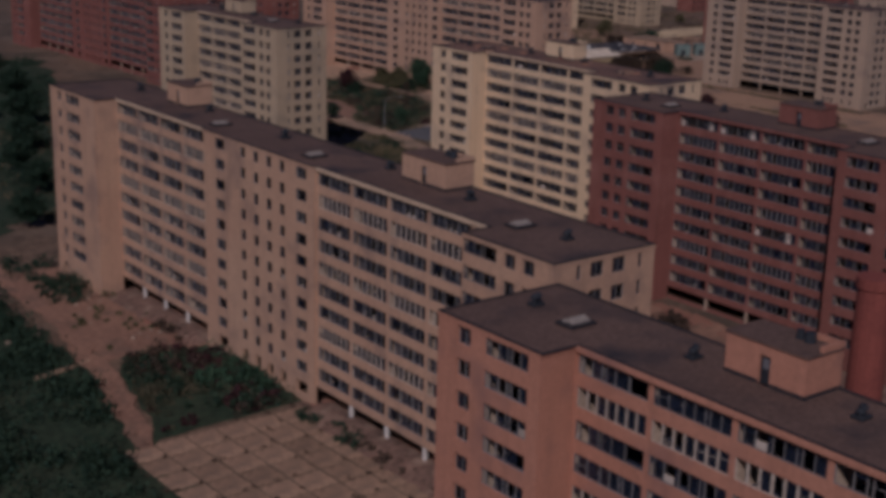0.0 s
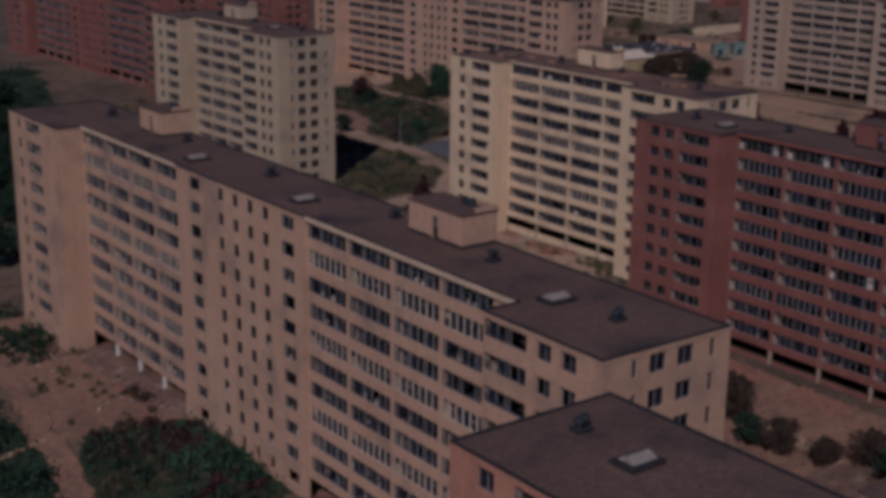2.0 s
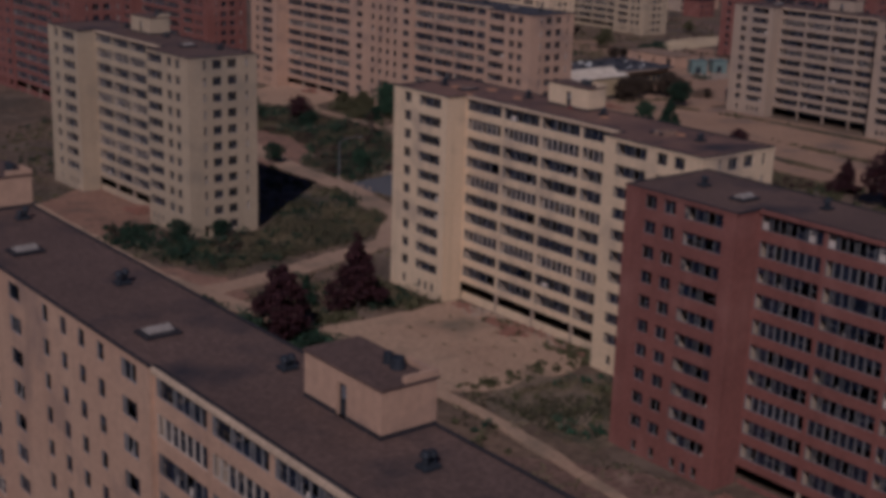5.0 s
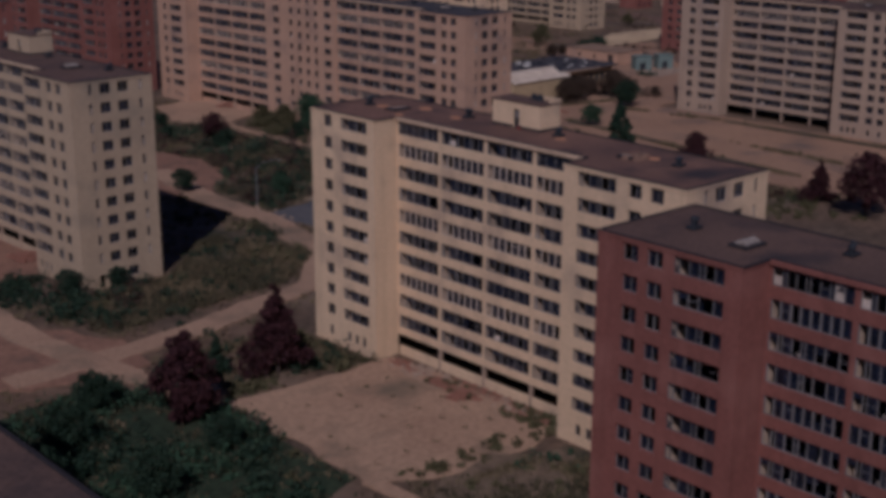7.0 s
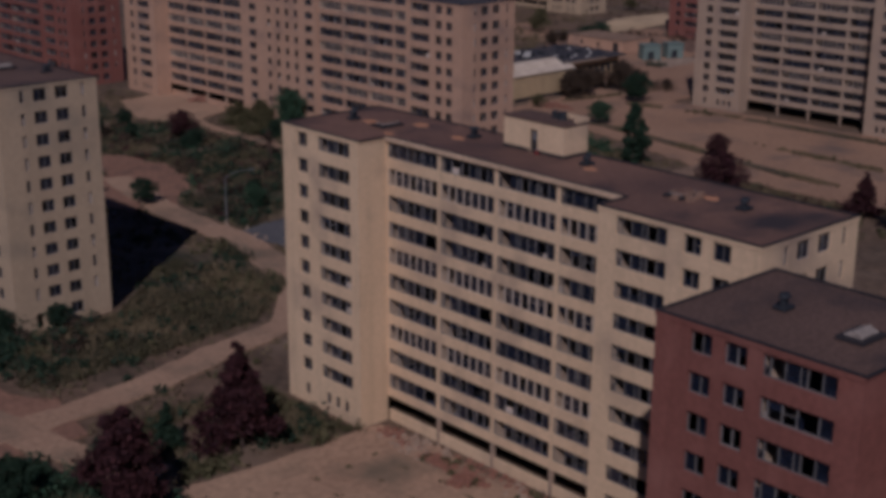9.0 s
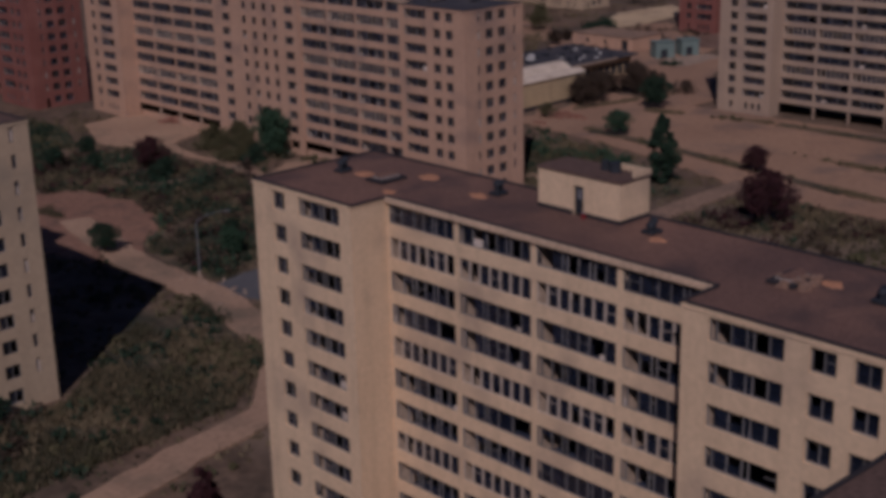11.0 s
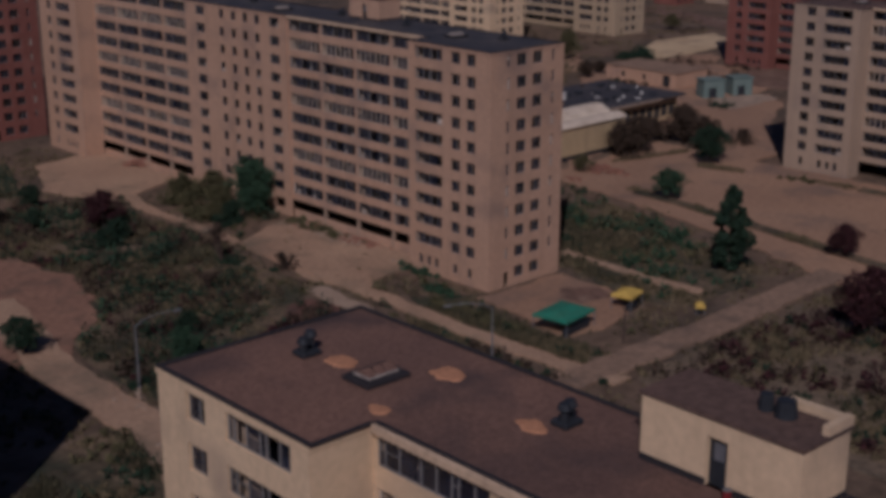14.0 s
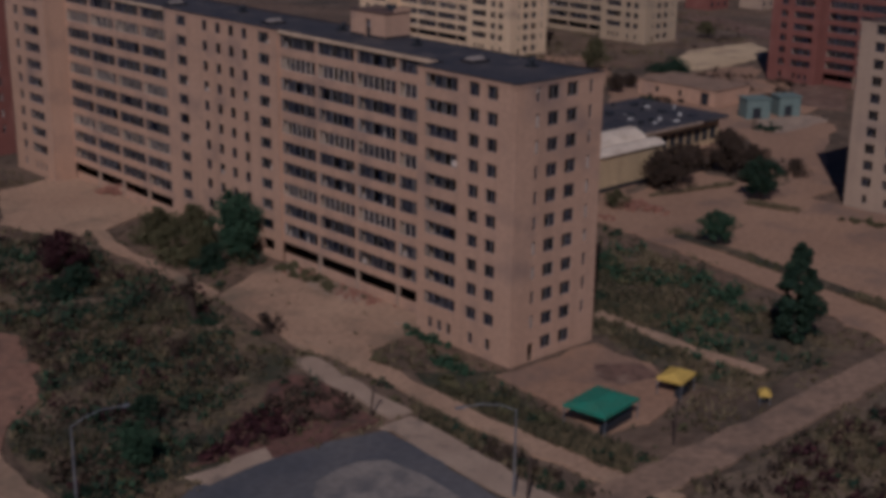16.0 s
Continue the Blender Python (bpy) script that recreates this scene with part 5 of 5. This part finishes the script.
# ---- stalls, lamps, low buildings ----
def canopy_stall(x, y, turn, w, d, h, cloth, label):
    """A market stall: four posts under a low pitched canvas roof with a hanging edge, a counter inside."""
    ob = thing("market_stall", pose(x, y, 0.05, 0, 0, turn), label, "market stall")
    top = bmesh.new()
    r = 0.28
    rim = [top.verts.new((sx * w / 2, sy * d / 2, h)) for sx, sy in ((-1, -1), (1, -1), (1, 1), (-1, 1))]
    low = [top.verts.new((sx * w / 2, sy * d / 2, h - r)) for sx, sy in ((-1, -1), (1, -1), (1, 1), (-1, 1))]
    peak = [top.verts.new((sx * w * 0.25, 0, h + 0.45)) for sx in (-1, 1)]
    for f in ((rim[0], rim[1], peak[1], peak[0]), (rim[2], rim[3], peak[0], peak[1]), (rim[1], rim[2], peak[1]), (rim[3], rim[0], peak[0])):
        top.faces.new(f)
    for k in range(4):
        top.faces.new((low[k], low[(k + 1) % 4], rim[(k + 1) % 4], rim[k]))
    part("canopy", top, cloth, ob)
    for sx in (-1, 1):
        for sy in (-1, 1):
            p = bmesh.new()
            tube(p, (sx * (w / 2 - 0.1), sy * (d / 2 - 0.1), 0), (sx * (w / 2 - 0.1), sy * (d / 2 - 0.1), h), 0.06, 0.06, 8)
            part("post", p, STEEL, ob)
    c = bmesh.new()
    box(c, (-w / 2 + 0.5, -d / 2 + 0.4, 0), (w / 2 - 0.5, -d / 2 + 1.0, 0.95))
    bevel(c, 0.04)
    part("counter", c, DARK, ob)
    return ob


canopy_stall(248.6, 250.6, 8, 6.0, 4.8, 2.2, GREEN, "market stall with a green canvas canopy on a dirt pad")
canopy_stall(259.6, 250.2, 14, 3.4, 2.8, 2.0, YELLOW, "small stall with a yellow canvas canopy")
canopy_stall(264.4, 242.9, 40, 1.3, 1.2, 1.1, YELLOW, "very small stall under a yellow canvas")


def street_lamp(x, y, h, toward, label):
    ob = thing("street_lamp", pose(x, y, 0, 0, 0, toward), label, "street lamp", "street lamps")
    p = bmesh.new()
    tube(p, (0, 0, 0), (0, 0, h * 0.5), 0.13, 0.1, 10)
    tube(p, (0, 0, h * 0.5), (0, 0, h), 0.1, 0.07, 10)
    part("pole", p, STEEL, ob)
    b = bmesh.new()
    tube(b, (0, 0, 0), (0, 0, 0.35), 0.24, 0.2, 10)
    part("base", b, CONCRETE, ob)
    a = bmesh.new()
    pts = [(0, 0, h - 0.05), (1.2, 0, h + 0.5), (2.8, 0, h + 0.75), (4.6, 0, h + 0.65)]
    for q, r in zip(pts, pts[1:]):
        tube(a, q, r, 0.055, 0.045, 8)
    arm = part("arm", a, STEEL, ob)
    g = bmesh.new()
    box(g, (4.4, -0.16, h + 0.5), (5.2, 0.16, h + 0.68))
    bevel(g, 0.06, 2)
    part("lamp_head", g, STEEL, arm)
    return ob


street_lamp(231.2, 245.2, 8.3, 150, "bent-arm steel street lamp beside an asphalt lot")
street_lamp(203.2, 268.6, 7.2, -5, "bent-arm steel street lamp in a meadow")
for x, y, h, lean in ((232.8, 266.0, 3.4, 6), (250, 242.9, 4.5, 1), (231.6, 244.0, 4.4, 2), (227.7, 238.0, 3.6, 1)):
    post = thing("wooden_post", pose(x, y, 0, lean, lean / 2), "weathered wooden post beside a track", "post", "wooden posts")
    bm = bmesh.new()
    tube(bm, (0, 0, -0.1), (0, 0, h), 0.13, 0.1, 9)
    part("shaft", bm, BARK, post)
    bm = bmesh.new()
    tube(bm, (0, -0.5, h - 0.3), (0, 0.5, h - 0.3), 0.05, 0.05, 6)
    part("crossarm", bm, BARK, post)

# low hall with a barrel roof and a flat-roofed store behind it
hall = thing("community_hall", pose(307.5, 306.2, 0), "low buff hall under two cream barrel vaults", "hall")
bm = bmesh.new()
box(bm, (0, 0, 0), (20, 9, 6.0))
part("wall", bm, BUFF, hall)
bm = bmesh.new()
n = 12
for y0, y1, z0, rise in ((-0.4, 3.6, 6.1, 0.6), (3.4, 9.7, 6.3, 1.3)):
    arc = [(y0 + (y1 - y0) * k / n, z0 + rise * math.sin(math.pi * k / n)) for k in range(n + 1)]
    up = [[bm.verts.new((x, y, z)) for y, z in arc] for x in (-0.4, 20.4)]
    dn = [[bm.verts.new((x, y, z - 0.25)) for y, z in arc] for x in (-0.4, 20.4)]
    for k in range(n):
        bm.faces.new((up[0][k], up[1][k], up[1][k + 1], up[0][k + 1]))
        bm.faces.new((dn[0][k], dn[0][k + 1], dn[1][k + 1], dn[1][k]))
        for i in (0, 1):
            bm.faces.new((up[i][k], up[i][k + 1], dn[i][k + 1], dn[i][k]))
    for k in (0, n):
        bm.faces.new((up[0][k], up[1][k], dn[1][k], dn[0][k]))
bmesh.ops.recalc_face_normals(bm, faces=bm.faces[:])
part("roof", bm, HALL_ROOF, hall, "cream-white curved sheet roof")
bm = bmesh.new()
box(bm, (-0.05, -0.12, 0), (20.05, -0.005, 0.9))
part("plinth", bm, KERB, hall)
bm = bmesh.new()
for y0, y1, z in ((0.3, 3.2, 6.5), (4.0, 8.9, 7.0)):
    box(bm, (0.1, y0, 5.4), (19.9, y1, z - 0.3))
part("gable", bm, BUFF, hall)

store = thing("store_building", pose(314, 316.5, 0), "low flat-roofed store building with a littered dark roof", "store")
bm = bmesh.new()
box(bm, (0, 0, 0), (43, 19, 4.8))
part("wall", bm, BUFF, store)
bm = bmesh.new()
box(bm, (-0.8, -1.6, 4.8), (43.8, 19.6, 5.25))
bevel(bm, 0.05)
roof = part("roof", bm, TAR, store, "black tarred flat roof")
bm = bmesh.new()
box(bm, (20, -1.75, 4.75), (36, -1.605, 5.2))
part("fascia", bm, CONCRETE, roof, "white-painted eave board")
rnd = random.Random(11)
for k in range(60):
    bm = bmesh.new()
    x, y, w = rnd.uniform(2, 41), rnd.uniform(0, 18), rnd.uniform(0.3, 1.3)
    box(bm, (x, y, 5.25), (x + w, y + w * rnd.uniform(0.5, 1.2), 5.25 + rnd.uniform(0.1, 0.7)))
    bevel(bm, 0.04)
    part("roof_box", bm, WHITE if k % 3 == 0 else DARK, roof)
for k in range(9):
    bm = bmesh.new()
    box(bm, (22 + k * 2.3, -0.05, 1.0), (23.6 + k * 2.3, 0.1, 3.4))
    part("window", bm, DARK, store)
for x, y, w in ((380.5, 325.0, 5.0), (387.5, 322.5, 4.6)):
    shed = thing("shed", pose(x, y, 0, 0, 0, -30), "teal-painted metal shed on bare ground", "shed", "teal sheds")
    bm = bmesh.new()
    box(bm, (-w / 2, -2, 0), (w / 2, 2, 4.0))
    bevel(bm, 0.08)
    part("body", bm, TEAL, shed)
    bm = bmesh.new()
    box(bm, (-w / 2 - 0.2, -2.2, 4.0), (w / 2 + 0.2, 2.2, 4.2))
    part("roof", bm, TEAL, shed)
    bm = bmesh.new()
    box(bm, (-w * 0.25, -2.06, 0.1), (w * 0.1, -1.98, 2.4))
    part("door", bm, DARK, shed)


# long low flat-roofed block beyond the store
annex = thing("annex_building", pose(382.5, 336, 0), "long low tan building with a flat sandy roof", "building")
bm = bmesh.new()
facade(bm, lambda a, b, c: (b, a, c), 0, 20, 0, [(0, 3.3, [(1.6, 3.8, 0.1, 2.8, 0), (8.5, 9.6, 1.1, 2.4, 0), (14.5, 15.6, 1.1, 2.4, 0)])], 0.5)
for pts in ([(0, 0, 0), (12, 0, 0), (12, 0, 3.3), (0, 0, 3.3)], [(0, 20, 0), (12, 20, 0), (12, 20, 3.3), (0, 20, 3.3)], [(12, 0, 0), (12, 20, 0), (12, 20, 3.3), (12, 0, 3.3)]):
    quad(bm, pts)
bmesh.ops.recalc_face_normals(bm, faces=bm.faces[:])
part("wall", bm, WALL["tan"], annex)
bm = bmesh.new()
box(bm, (-0.2, -0.2, 3.3), (12.2, 20.2, 3.5))
bevel(bm, 0.04)
part("roof", bm, TRACK, annex, "dusty sandy flat roof")
for y0, y1, z0, z1 in ((1.6, 3.8, 0.1, 2.8), (8.5, 9.6, 1.1, 2.4), (14.5, 15.6, 1.1, 2.4)):
    bm = bmesh.new()
    box(bm, (0.4, y0 + 0.02, z0), (0.46, y1 - 0.02, z1 - 0.02))
    part("doorway" if z0 < 1 else "window", bm, DARK, annex)


def town_house(x, y, turn, w, d, h, mat, label):
    ob = thing("town_house", pose(x, y, 0, 0, 0, turn), label, "house", "far houses")
    bm = bmesh.new()
    box(bm, (-w / 2, -d / 2, 0), (w / 2, d / 2, h))
    part("wall", bm, mat, ob)
    bm = bmesh.new()
    e = 0.4
    v = [bm.verts.new(p) for p in ((-w / 2 - e, -d / 2 - e, h), (w / 2 + e, -d / 2 - e, h), (w / 2 + e, d / 2 + e, h), (-w / 2 - e, d / 2 + e, h), (-w / 2 - e, 0, h + d * 0.35), (w / 2 + e, 0, h + d * 0.35))]
    for f in ((0, 1, 5, 4), (2, 3, 4, 5), (0, 4, 3), (1, 2, 5), (0, 3, 2, 1)):
        bm.faces.new([v[i] for i in f])
    part("roof", bm, KERB, ob)
    for k in range(max(2, int(w / 3))):
        for z in (1.0, 3.9):
            if z + 1.4 < h:
                bm = bmesh.new()
                c = -w / 2 + (k + 0.5) * w / max(2, int(w / 3))
                box(bm, (c - 0.5, -d / 2 - 0.05, z), (c + 0.5, -d / 2 + 0.1, z + 1.4))
                part("window", bm, DARK, ob)


rnd = random.Random(17)
for k in range(34):
    x, y = 470 + rnd.uniform(0, 130), 380 + rnd.uniform(0, 170)
    town_house(x, y, rnd.choice((0, 90)), rnd.uniform(8, 16), rnd.uniform(7, 11), rnd.uniform(5.5, 8), rnd.choice((WALL["red"], WALL["tan"], WALL["grey"])), "two-storey brick town house, far off")
